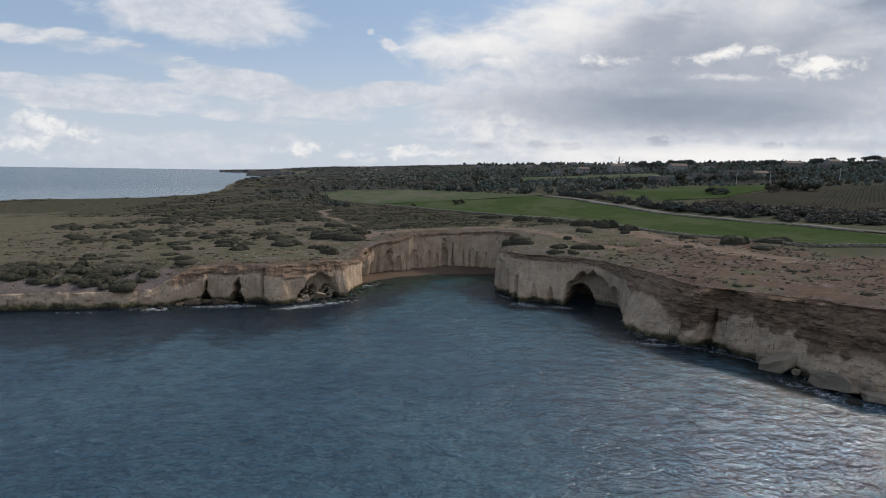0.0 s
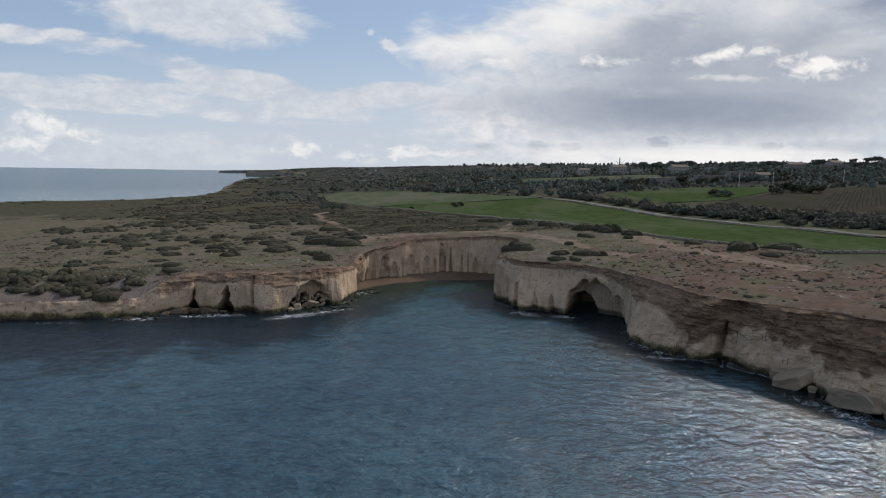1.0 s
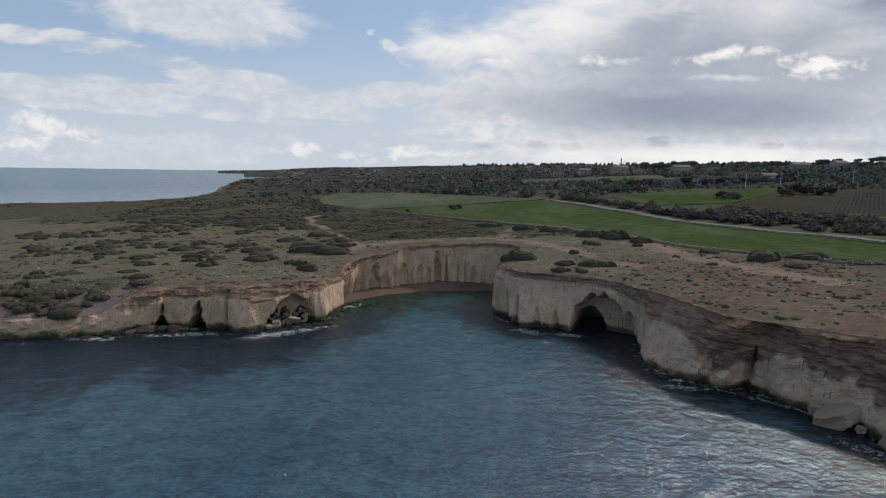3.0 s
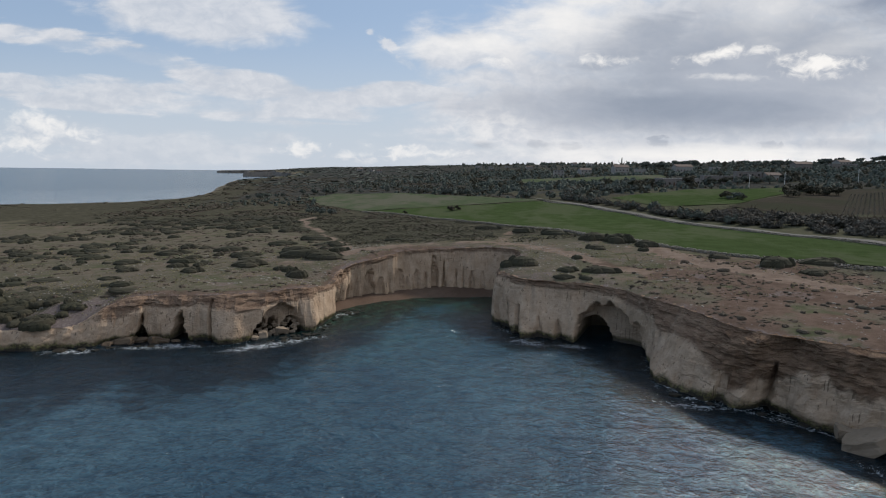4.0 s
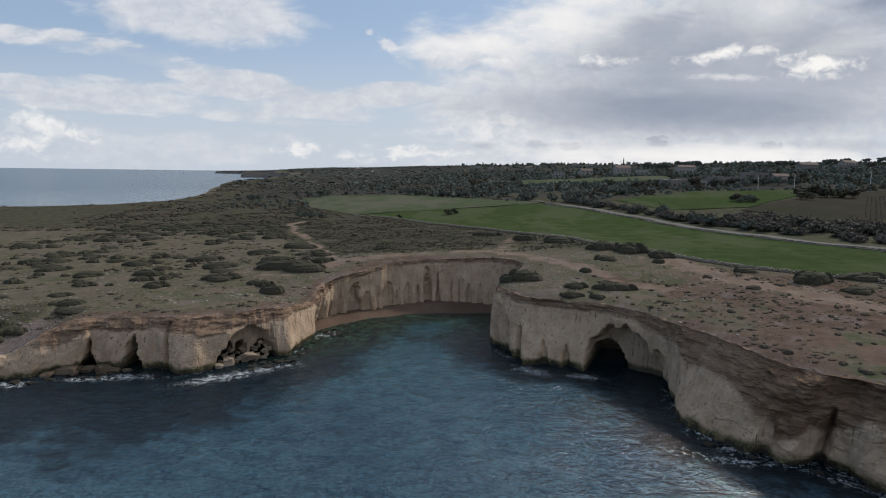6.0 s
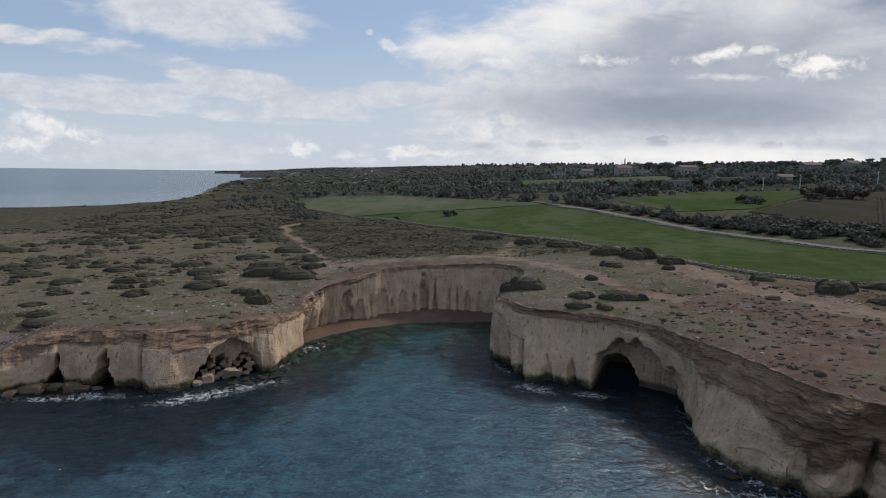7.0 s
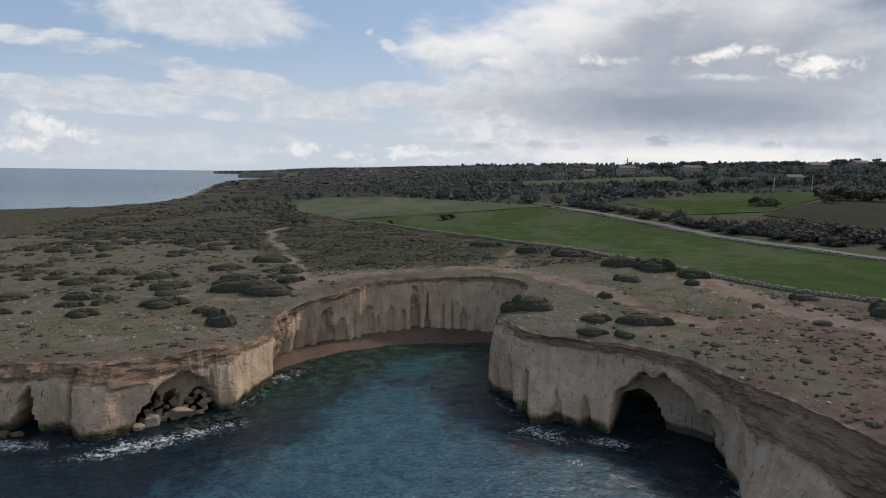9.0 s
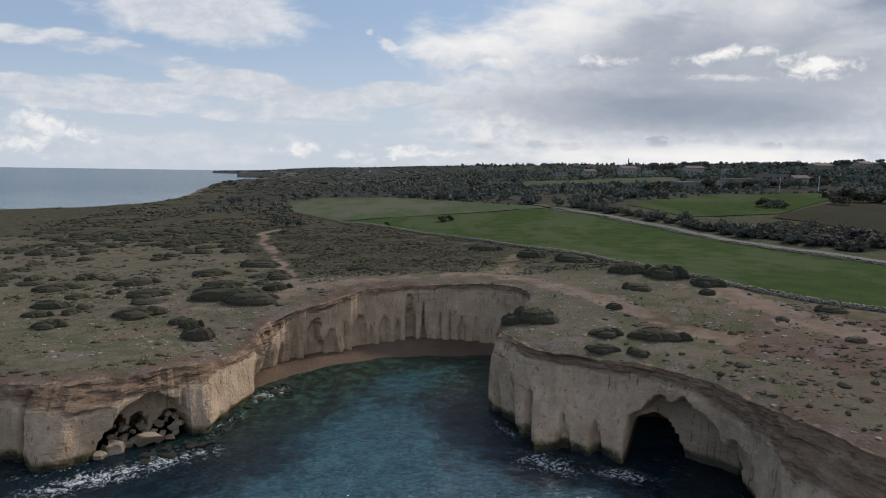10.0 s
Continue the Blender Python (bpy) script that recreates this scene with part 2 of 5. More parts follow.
EAST = [(12.8, 117.3, 12.4, 112.4), (15.5, 112.6, 14.8, 107.4), (19, 110.5, 18.8, 105.6), (22.7, 108.8, 22, 104.6),
        (26.5, 105.8, 25.8, 103.6), (29, 103, 29.6, 100.6), (30.6, 98.8, 30.2, 97), (32.2, 95.3, 29.6, 91.2),
        (33.6, 91, 29.4, 86.6), (35.3, 85.6, 31, 82.3), (37.8, 81, 35, 80.4), (40.6, 78, 38.6, 78), (45, 72.8, 42.6, 73),
        (48.2, 69, 44.2, 67.4), (51.5, 64.5, 45.6, 60.6), (54, 60, 48, 57), (58, 52, 52.5, 50), (66, 40, 61, 38),
        (85, 20, 81, 17), (130, -15, 127, -18), (260, -80, 257, -84)]
FAR_WEST = [(-150, 84), (-185, 100), (-235, 190), (-262, 290), (-250, 335), (-214, 360), (-180, 382), (-168, 412), (-182, 485),
            (-218, 610), (-238, 725), (-232, 800), (-262, 1000), (-350, 1400), (-470, 1690), (-575, 1745), (-450, 1830),
            (-520, 2150), (-800, 2560), (-1030, 2740), (-1000, 2850), (-760, 3300), (-620, 4800)]
coast = spline(WEST + COVE + EAST, 0.3)
_run = np.r_[0, np.cumsum(np.hypot(*np.diff(coast[:, :2], axis=0).T))]
_way = np.gradient(coast[:, :2], axis=0)
_way /= np.linalg.norm(_way, axis=1)[:, None]
far_coast = spline(FAR_WEST, 6.0)
_far = np.clip((far_coast[:, 1] - 150) / 500, 0.0, 2.5)[:, None]
far_coast = far_coast + _far * 5.0 * np.stack((fbm(far_coast[:, 0] / 34, far_coast[:, 1] / 34, 1.3, 4), fbm(far_coast[:, 0] / 34, far_coast[:, 1] / 34, 8.3, 4)), -1)
# the rim crumbles unevenly
_jag = 0.42 * fbm(_run / 3.2, 0.7, 0.0, 3) + 0.22 * fbm(_run / 0.9, 5.7, 0.0, 2)
coast[:, :2] += np.stack((_way[:, 1], -_way[:, 0]), -1) * _jag[:, None]
outline = np.vstack((far_coast[::-1], coast[::3, :2], [(4800, -700), (4800, 4800)]))


def shore(x, y):
    """Distance to the rim of the coast, positive on land, and the nearest place on it."""
    x, y = np.ravel(x).astype(float), np.ravel(y).astype(float)
    best, bx, by = np.full(x.shape, 1e18), x.copy(), y.copy()
    inside = np.zeros(x.shape, bool)
    pts = outline
    for (ax, ay), (cx, cy) in zip(pts, np.roll(pts, -1, 0)):
        ex, ey = cx - ax, cy - ay
        t = np.clip(((x - ax) * ex + (y - ay) * ey) / (ex * ex + ey * ey + 1e-12), 0, 1)
        qx, qy = ax + t * ex, ay + t * ey
        dd = (x - qx) ** 2 + (y - qy) ** 2
        m = dd < best
        best[m], bx[m], by[m] = dd[m], qx[m], qy[m]
        if abs(ey) > 1e-12:
            inside ^= ((ay > y) != (cy > y)) & (x < ex * (y - ay) / ey + ax)
    return np.where(inside, 1, -1) * np.sqrt(best), bx, by


SURVEY = {}


def inland(x, y):
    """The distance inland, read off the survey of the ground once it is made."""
    x, y = np.asarray(x, float), np.asarray(y, float)
    if not SURVEY:
        return shore(x, y)[0].reshape(x.shape)
    xs, ys, d = SURVEY["x"], SURVEY["y"], SURVEY["d"]
    i = np.clip(np.searchsorted(xs, x) - 1, 0, len(xs) - 2)
    j = np.clip(np.searchsorted(ys, y) - 1, 0, len(ys) - 2)
    u = np.clip((x - xs[i]) / (xs[i + 1] - xs[i]), 0, 1)
    v = np.clip((y - ys[j]) / (ys[j + 1] - ys[j]), 0, 1)
    return (d[j, i] * (1 - u) + d[j, i + 1] * u) * (1 - v) + (d[j + 1, i] * (1 - u) + d[j + 1, i + 1] * u) * v


LUMPS = [(1, 145, 0.75, 13), (-17, 144, 0.75, 10), (-18.6, 120, -1.25, 4.5), (11, 120, 0.25, 8), (36, 146, 1.1, 20), (72, 205, -0.8, 35), (57, 90, -0.6, 15), (58, 113, 0.5, 12)]


def height(x, y, d=None):
    """Height of the open ground; d: distance inland."""
    x, y = np.asarray(x, float), np.asarray(y, float)
    z = 8.3 + 0.038 * np.clip(x, -2500, 700) + 0.016 * (np.minimum(y, 2600) - 120)
    for lx, ly, a, s in LUMPS:
        z = z + a * np.exp(-((x - lx) ** 2 + (y - ly) ** 2) / (2 * s * s))
    z = np.where(z > 34, 34 + 14 * np.tanh((z - 34) / 14), z)
    z = np.maximum(z, 5.0 + 1.5 * np.tanh((z - 5) / 4))
    far = smooth(150, 900, np.hypot(x, y))
    z = z + 0.35 * fbm(x / 17, y / 17, 0.3, 3) * (1 - far) + far * 3.5 * fbm(x / 260, y / 260, 4.2, 3)
    if d is None:
        d = inland(x, y)
    near = np.clip(d, 0, None)
    # the low rocky shelf that the western cliff runs out into
    reach = 3.5 * smooth(-46, -62, x)
    low = smooth(-45.5, -53, x) * (1 - smooth(reach, reach + 10, near)) * (y < 260)
    z = z * (1 - low) + low * (3.1 + 0.16 * near + 0.3 * fbm(x / 4, y / 4, 1.0, 3))
    # the rim is worn down a little
    return z - 0.45 * np.exp(-near / 1.6)


def ground_z(x, y):
    return float(height(np.array([x]), np.array([y]))[0])


def mesh_of(name, verts, faces, mat=None, shade_smooth=False, attrs=None):
    me = bpy.data.meshes.new(name)
    verts, faces = np.asarray(verts, np.float32), np.asarray(faces, np.int32)
    me.vertices.add(len(verts))
    me.vertices.foreach_set("co", verts.ravel())
    k = faces.shape[1]
    me.loops.add(faces.size)
    me.loops.foreach_set("vertex_index", faces.ravel())
    me.polygons.add(len(faces))
    me.polygons.foreach_set("loop_start", np.arange(0, faces.size, k, dtype=np.int32))
    me.polygons.foreach_set("use_smooth", np.full(len(faces), shade_smooth))
    me.update(calc_edges=True)
    for key, values in (attrs or {}).items():
        me.attributes.new(key, "FLOAT", "POINT").data.foreach_set("value", np.asarray(values, np.float32).ravel())
    if mat:
        me.materials.append(mat)
    return me


def grid_faces(rows, cols):
    i = np.arange(rows * cols).reshape(rows, cols)
    return np.stack((i[:-1, :-1], i[:-1, 1:], i[1:, 1:], i[1:, :-1]), -1).reshape(-1, 4)


def graded(low, fine_low, fine_high, high, cell, growth=1.09):
    mid = list(np.arange(fine_low, fine_high + cell / 2, cell))
    up, step = [mid[-1]], cell
    while up[-1] < high:
        step *= growth
        up.append(up[-1] + step)
    down, step = [mid[0]], cell
    while down[-1] > low:
        step *= growth
        down.append(down[-1] - step)
    return np.array(down[:0:-1] + mid + up[1:])

# ---- materials ----
def ground_material():
    m, n = material("open_ground")
    p = n.coords()
    wide, mid, fine = n.noise(p, 0.07, 5), n.noise(p, 0.45, 6, 0.6), n.noise(p, 3.2, 5, 0.65)
    patch, speck = n.noise(n.scaled(p, 1.0, 1.4, 1.0), 0.22, 6, 0.62, 0.5), n.noise(p, 1.7, 6, 0.7)
    grass = n.mix(n.step(mid, 0.38, 0.62), (0.084, 0.083, 0.053), (0.130, 0.113, 0.088))
    grass = n.mix(n.math("MULTIPLY", n.step(patch, 0.52, 0.64), 0.85), grass, (0.140, 0.108, 0.086))
    grass = n.mix(n.math("MULTIPLY", n.step(patch, 0.46, 0.36), 0.8), grass, (0.068, 0.078, 0.042))
    grass = n.mix(n.math("MULTIPLY", n.step(wide, 0.42, 0.62), 0.6), grass, (0.114, 0.099, 0.079))
    grass = n.mix(n.math("MULTIPLY", n.step(speck, 0.57, 0.66), 0.7), grass, (0.037, 0.037, 0.024))
    grass = n.mix(n.math("MULTIPLY", n.step(fine, 0.60, 0.72), 0.6), grass, (0.214, 0.186, 0.161))
    heath = n.mix(n.step(mid, 0.4, 0.65), (0.058, 0.056, 0.040), (0.090, 0.082, 0.062))
    heath = n.mix(n.step(fine, 0.5, 0.68), heath, (0.029, 0.032, 0.020))
    green = n.mix(n.step(mid, 0.35, 0.65), (0.060, 0.066, 0.042), (0.088, 0.086, 0.060))
    soil = n.mix(n.step(mid, 0.3, 0.7), (0.092, 0.065, 0.051), (0.137, 0.101, 0.081))
    soil = n.mix(n.math("MULTIPLY", n.step(fine, 0.5, 0.72), 0.5), soil, (0.067, 0.048, 0.037))
    soil = n.mix(n.math("MULTIPLY", n.step(speck, 0.58, 0.68), 0.5), soil, (0.033, 0.028, 0.022))
    rock = n.mix(n.step(fine, 0.35, 0.7), (0.111, 0.089, 0.082), (0.170, 0.145, 0.137))
    breakup = n.math("ADD", n.math("MULTIPLY", n.math("SUBTRACT", mid, 0.5), 1.5), n.math("MULTIPLY", n.math("SUBTRACT", fine, 0.5), 1.1))

    def cover(name):
        return n.step(n.math("ADD", n.attr(name), n.math("MULTIPLY", breakup, 0.75)), 0.34, 0.66)
    col = n.mix(cover("heath"), grass, heath)
    maquis = n.mix(n.step(mid, 0.4, 0.6), (0.035, 0.039, 0.035), (0.066, 0.062, 0.057))
    col = n.mix(cover("wooded"), col, maquis)
    col = n.mix(cover("green"), col, green)
    col = n.mix(cover("bare"), col, soil)
    sandy = n.mix(n.step(mid, 0.3, 0.7), (0.140, 0.103, 0.080), (0.200, 0.157, 0.127))
    col = n.mix(cover("path"), col, sandy)
    col = n.mix(cover("rock"), col, rock)
    stones = n.step(n.voronoi(p, 1.3), 0.10, 0.16, 1.0, 0.0)
    stony = n.math("MULTIPLY", n.math("MULTIPLY", stones, n.step(n.noise(p, 0.12, 3), 0.5, 0.62)), n.attr("stony"))
    col = n.mix(stony, col, (0.205, 0.190, 0.204))
    relief = n.math("ADD", n.math("MULTIPLY", mid, 0.6), n.math("MULTIPLY", fine, 0.4))
    n.surface(col, 1.0, n.bump(relief, 0.7, 0.5), 0.0)
    return m


def cliff_material():
    m, n = material("soft_limestone_cliff")
    p = n.coords()
    mid, fine = n.noise(p, 0.5, 6, 0.6), n.noise(p, 3.0, 6, 0.65)
    streak = n.noise(n.scaled(p, 1.1, 1.1, 0.10), 1.6, 5, 0.6, 0.6)
    strata = n.noise(n.scaled(p, 0.34, 0.34, 1.3), 1.5, 7, 0.66, 0.5)
    pale = n.mix(n.step(mid, 0.3, 0.7), (0.352, 0.257, 0.178), (0.476, 0.362, 0.264))
    pale = n.mix(n.math("MULTIPLY", n.step(fine, 0.45, 0.75), 0.35), pale, (0.273, 0.188, 0.125))
    pale = n.mix(n.math("MULTIPLY", n.step(streak, 0.55, 0.72), 0.55), pale, (0.194, 0.123, 0.075))
    crack = n.noise(n.scaled(p, 1.0, 1.0, 0.018), 2.3, 3, 0.5, 0.02)
    pale = n.mix(n.math("MULTIPLY", n.step(crack, 0.645, 0.675), 0.7), pale, (0.10, 0.075, 0.05))
    brown = n.mix(n.step(strata, 0.36, 0.64), (0.160, 0.105, 0.073), (0.262, 0.182, 0.128))
    brown = n.mix(n.math("MULTIPLY", n.step(fine, 0.5, 0.72), 0.5), brown, (0.145, 0.095, 0.062))
    brown = n.mix(n.math("MULTIPLY", n.step(mid, 0.52, 0.72), 0.5), brown, (0.325, 0.247, 0.178))
    brown = n.mix(n.math("MULTIPLY", n.attr("east"), 0.75), brown, n.mix(n.step(strata, 0.38, 0.62), (0.122, 0.077, 0.050), (0.225, 0.149, 0.098)))
    blotch = n.noise(p, 0.17, 5, 0.6, 0.4)
    rough_edge = n.math("ADD", n.math("MULTIPLY", n.math("SUBTRACT", n.math("ADD", n.math("MULTIPLY", mid, 0.5), n.math("MULTIPLY", blotch, 0.5)), 0.5), 1.6), n.math("MULTIPLY", n.math("SUBTRACT", strata, 0.5), 0.5))
    cap = n.step(n.math("ADD", n.attr("cap"), rough_edge), 0.26, 0.72)
    col = n.mix(cap, pale, brown)
    x, y, z = n.split(p)
    wet = n.math("ADD", z, n.math("MULTIPLY", n.math("SUBTRACT", mid, 0.5), -2.6))
    algae = n.mix(n.step(fine, 0.4, 0.65), (0.056, 0.048, 0.032), (0.140, 0.130, 0.058))
    col = n.mix(n.step(wet, 0.45, 1.25, 1.0, 0.0), col, algae)
    col = n.mix(n.step(wet, 0.05, 0.5, 0.9, 0.0), col, (0.026, 0.023, 0.021))
    # cave shade painted into the rock colour, darker in deeper hollows
    col = n.mix(n.math("MULTIPLY", n.attr("hollow_shade"), 0.65), col, (0.177, 0.144, 0.110))
    relief = n.math("ADD", n.math("MULTIPLY", strata, n.math("MULTIPLY", cap, 0.8)), n.math("ADD", n.math("MULTIPLY", fine, 0.35), n.math("MULTIPLY", mid, 0.4)))
    n.surface(col, 0.92, n.bump(relief, 0.9, 0.6), 0.05)
    return m


def rock_material(name, light, dark, stain):
    m, n = material(name)
    p = n.coords()
    mid, fine = n.noise(p, 0.9, 6, 0.6), n.noise(p, 5.0, 5, 0.65)
    col = n.mix(n.step(mid, 0.3, 0.7), dark, light)
    col = n.mix(n.math("MULTIPLY", n.step(fine, 0.5, 0.7), 0.5), col, stain)
    col = n.mix(n.math("MULTIPLY", n.random(), 0.35), col, dark)
    n.surface(col, 0.9, n.bump(n.math("ADD", mid, fine), 0.6, 0.2), 0.2)
    return m


def sea_material():
    m, n = material("sea_water")
    p = n.coords()
    wide = n.noise(p, 0.035, 4)
    mid = n.noise(p, 0.13, 6, 0.6, 0.6)
    deep = n.mix(n.step(wide, 0.35, 0.65), (0.018, 0.047, 0.073), (0.032, 0.070, 0.097))
    teal = n.mix(n.step(mid, 0.4, 0.62), (0.013, 0.052, 0.064), (0.024, 0.084, 0.090))
    weed = n.mix(n.step(n.noise(p, 0.8, 5, 0.65), 0.4, 0.6), (0.002, 0.007, 0.012), (0.004, 0.013, 0.020))
    bed = n.mix(n.step(n.noise(p, 0.55, 6, 0.68), 0.42, 0.62), (0.006, 0.012, 0.010), (0.020, 0.052, 0.036))
    weed = n.mix(n.step(n.attr("shallow"), 0.45, 0.95), weed, bed)
    col = n.mix(n.math("MULTIPLY", n.attr("shallow"), n.step(wide, 0.25, 0.55, 0.6, 1.0)), deep, teal)
    col = n.mix(n.step(n.math("ADD", n.attr("weed"), n.math("ADD", n.math("MULTIPLY", n.math("SUBTRACT", mid, 0.5), 1.7), n.math("MULTIPLY", n.math("SUBTRACT", n.noise(p, 0.7, 5, 0.62), 0.5), 1.0))), 0.22, 0.92), col, weed)
    lace = n.noise(p, 0.8, 8, 0.72, 1.6)
    thread = n.math("ABSOLUTE", n.math("SUBTRACT", n.noise(p, 1.3, 7, 0.68, 1.0), 0.5))
    torn = n.math("ADD", n.math("MULTIPLY", n.math("SUBTRACT", lace, 0.5), 1.8), n.math("MULTIPLY", n.math("SUBTRACT", 0.055, thread), 9.0))
    foam = n.step(n.math("ADD", n.math("MULTIPLY", n.attr("foam"), 0.62), torn), 0.60, 0.95)
    foam = n.math("MULTIPLY", foam, n.step(n.attr("foam"), 0.05, 0.3))
    col = n.mix(foam, col, (0.52, 0.55, 0.57))
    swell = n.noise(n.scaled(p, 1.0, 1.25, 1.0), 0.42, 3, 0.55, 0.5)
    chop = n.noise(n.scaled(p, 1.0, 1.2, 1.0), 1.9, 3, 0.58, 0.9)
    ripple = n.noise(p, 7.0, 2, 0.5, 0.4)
    # ripple light and shade put into the base colour: crests lightened, troughs darkened
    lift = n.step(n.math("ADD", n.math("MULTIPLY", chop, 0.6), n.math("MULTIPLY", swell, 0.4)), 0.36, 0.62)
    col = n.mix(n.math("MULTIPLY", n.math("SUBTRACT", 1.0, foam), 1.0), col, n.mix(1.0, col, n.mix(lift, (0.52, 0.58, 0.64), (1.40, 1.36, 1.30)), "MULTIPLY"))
    calm = n.math("SUBTRACT", 1.0, n.math("MULTIPLY", n.attr("far"), 0.65))
    crest = n.noise(n.scaled(p, 0.8, 1.35, 1.0), 3.6, 3, 0.6, 1.2)
    short = n.math("ADD", n.math("MULTIPLY", chop, 0.155), n.math("ADD", n.math("MULTIPLY", crest, 0.04), n.math("MULTIPLY", ripple, 0.024)))
    h = n.math("ADD", n.math("MULTIPLY", swell, 0.47), short)
    h = n.math("MULTIPLY", h, calm)
    rough = n.math("ADD", n.math("ADD", 0.12, n.math("MULTIPLY", n.attr("far"), 0.14)), n.math("MULTIPLY", foam, 0.5))
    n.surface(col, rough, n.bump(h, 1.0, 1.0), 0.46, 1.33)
    return m


def leaf_material(name, a, b, dry):
    m, n = material(name)
    r, i = n.random(), n.island()
    col = n.mix(i, a, b)
    col = n.mix(n.math("MULTIPLY", n.step(n.noise(n.coords(), 0.8, 3), 0.5, 0.7), 0.6), col, dry)
    col = n.mix(n.math("MULTIPLY", r, 0.35), col, dry)
    n.surface(col, 0.85, None, 0.08)
    return m


def field_material(name, a, b, c, rows=0.0):
    m, n = material(name)
    p = n.coords()
    wide, mid, fine = n.noise(n.scaled(p, 1.0, 0.4, 1.0), 0.05, 5), n.noise(p, 0.25, 6, 0.6), n.noise(p, 2.0, 5, 0.65)
    col = n.mix(n.step(mid, 0.32, 0.68), a, b)
    col = n.mix(n.math("MULTIPLY", n.step(n.math("ADD", wide, n.math("MULTIPLY", n.math("SUBTRACT", mid, 0.5), 0.35)), 0.46, 0.62), 0.95), col, c)
    col = n.mix(n.math("MULTIPLY", n.step(fine, 0.5, 0.7), 0.4), col, tuple(0.6 * v for v in a))
    n.surface(col, 1.0, n.bump(n.math("ADD", mid, fine), 0.6, 0.3), 0.0)
    return m


def plain_material(name, color, rough=0.85, dirt=0.25, scale=0.6):
    m, n = material(name)
    p = n.coords()
    col = n.mix(n.math("MULTIPLY", n.step(n.noise(p, scale, 6, 0.62), 0.42, 0.72), dirt), color, tuple(0.5 * v for v in color))
    n.surface(n.mix(n.math("MULTIPLY", n.random(), 0.2), col, tuple(0.75 * v for v in color)), rough, n.bump(n.noise(p, scale * 9, 4), 0.2, 0.05), 0.3)
    return m


def pane_material():
    m, n = material("window_glass")
    n.surface((0.02, 0.025, 0.03), 0.06, None, 0.6)
    return m


GROUND, CLIFF, SEA = ground_material(), cliff_material(), sea_material()
PALE_ROCK = rock_material("pale_boulder_stone", (0.33, 0.265, 0.20), (0.21, 0.165, 0.12), (0.13, 0.10, 0.07))
BROWN_ROCK = rock_material("brown_boulder_stone", (0.165, 0.122, 0.084), (0.098, 0.072, 0.050), (0.058, 0.045, 0.032))
DARK_ROCK = rock_material("wet_dark_rock", (0.042, 0.037, 0.026), (0.017, 0.015, 0.012), (0.065, 0.060, 0.030))
# far cliff stone, its colour greyed to stand for haze
FAR_ROCK = rock_material("hazed_shore_rock", (0.26, 0.225, 0.19), (0.165, 0.145, 0.125), (0.11, 0.098, 0.088))
WALL_STONE = rock_material("dry_wall_stone", (0.26, 0.245, 0.215), (0.18, 0.165, 0.14), (0.12, 0.108, 0.09))
SAND = field_material("brown_beach_sand", (0.118, 0.083, 0.063), (0.152, 0.111, 0.085), (0.095, 0.065, 0.049))
CROP = field_material("green_crop", (0.040, 0.060, 0.023), (0.052, 0.074, 0.031), (0.068, 0.082, 0.044))
MEADOW = field_material("pale_meadow", (0.061, 0.080, 0.045), (0.080, 0.094, 0.056), (0.103, 0.103, 0.077))
PLOUGHED = field_material("brown_ploughed_soil", (0.046, 0.042, 0.033), (0.060, 0.053, 0.043), (0.044, 0.046, 0.032))
GRAVEL = field_material("pale_gravel", (0.150, 0.145, 0.130), (0.190, 0.182, 0.165), (0.112, 0.112, 0.088))
BUSH = leaf_material("mastic_leaves", (0.036, 0.037, 0.025), (0.058, 0.057, 0.038), (0.072, 0.060, 0.045))
HEATH = leaf_material("heath_twigs", (0.062, 0.053, 0.038), (0.092, 0.078, 0.058), (0.092, 0.070, 0.058))
# distance haze is put into this leaf colour: greyer, bluer and lighter
HAZED_LEAF = leaf_material("hazed_tree_leaves", (0.066, 0.080, 0.068), (0.112, 0.128, 0.102), (0.112, 0.111, 0.104))
BARE_TWIG = leaf_material("bare_brown_twigs", (0.068, 0.064, 0.055), (0.108, 0.100, 0.085), (0.080, 0.080, 0.064))
LOW_HEATH = leaf_material("low_heath_sprigs", (0.074, 0.074, 0.049), (0.108, 0.104, 0.072), (0.104, 0.090, 0.068))
TUFT = leaf_material("dry_grass_blades", (0.15, 0.145, 0.065), (0.22, 0.19, 0.10), (0.24, 0.19, 0.12))
BARK = plain_material("tree_bark", (0.12, 0.09, 0.065), 0.95, 0.5, 2.0)
PLASTER = plain_material("white_plaster", (0.30, 0.285, 0.265), 0.9, 0.4)
OLD_PLASTER = plain_material("weathered_grey_plaster", (0.20, 0.18, 0.165), 0.9, 0.5)
ROOF_TILE = plain_material("clay_roof_tiles", (0.13, 0.095, 0.08), 0.9, 0.4, 1.5)
FLAT_ROOF = plain_material("grey_flat_roof", (0.24, 0.23, 0.22), 0.9, 0.4)
DOOR_PAINT = plain_material("brown_door_paint", (0.12, 0.075, 0.05), 0.6, 0.2)
POLE_PAINT = plain_material("pale_concrete_pole", (0.55, 0.54, 0.51), 0.85, 0.3)
PANE = pane_material()


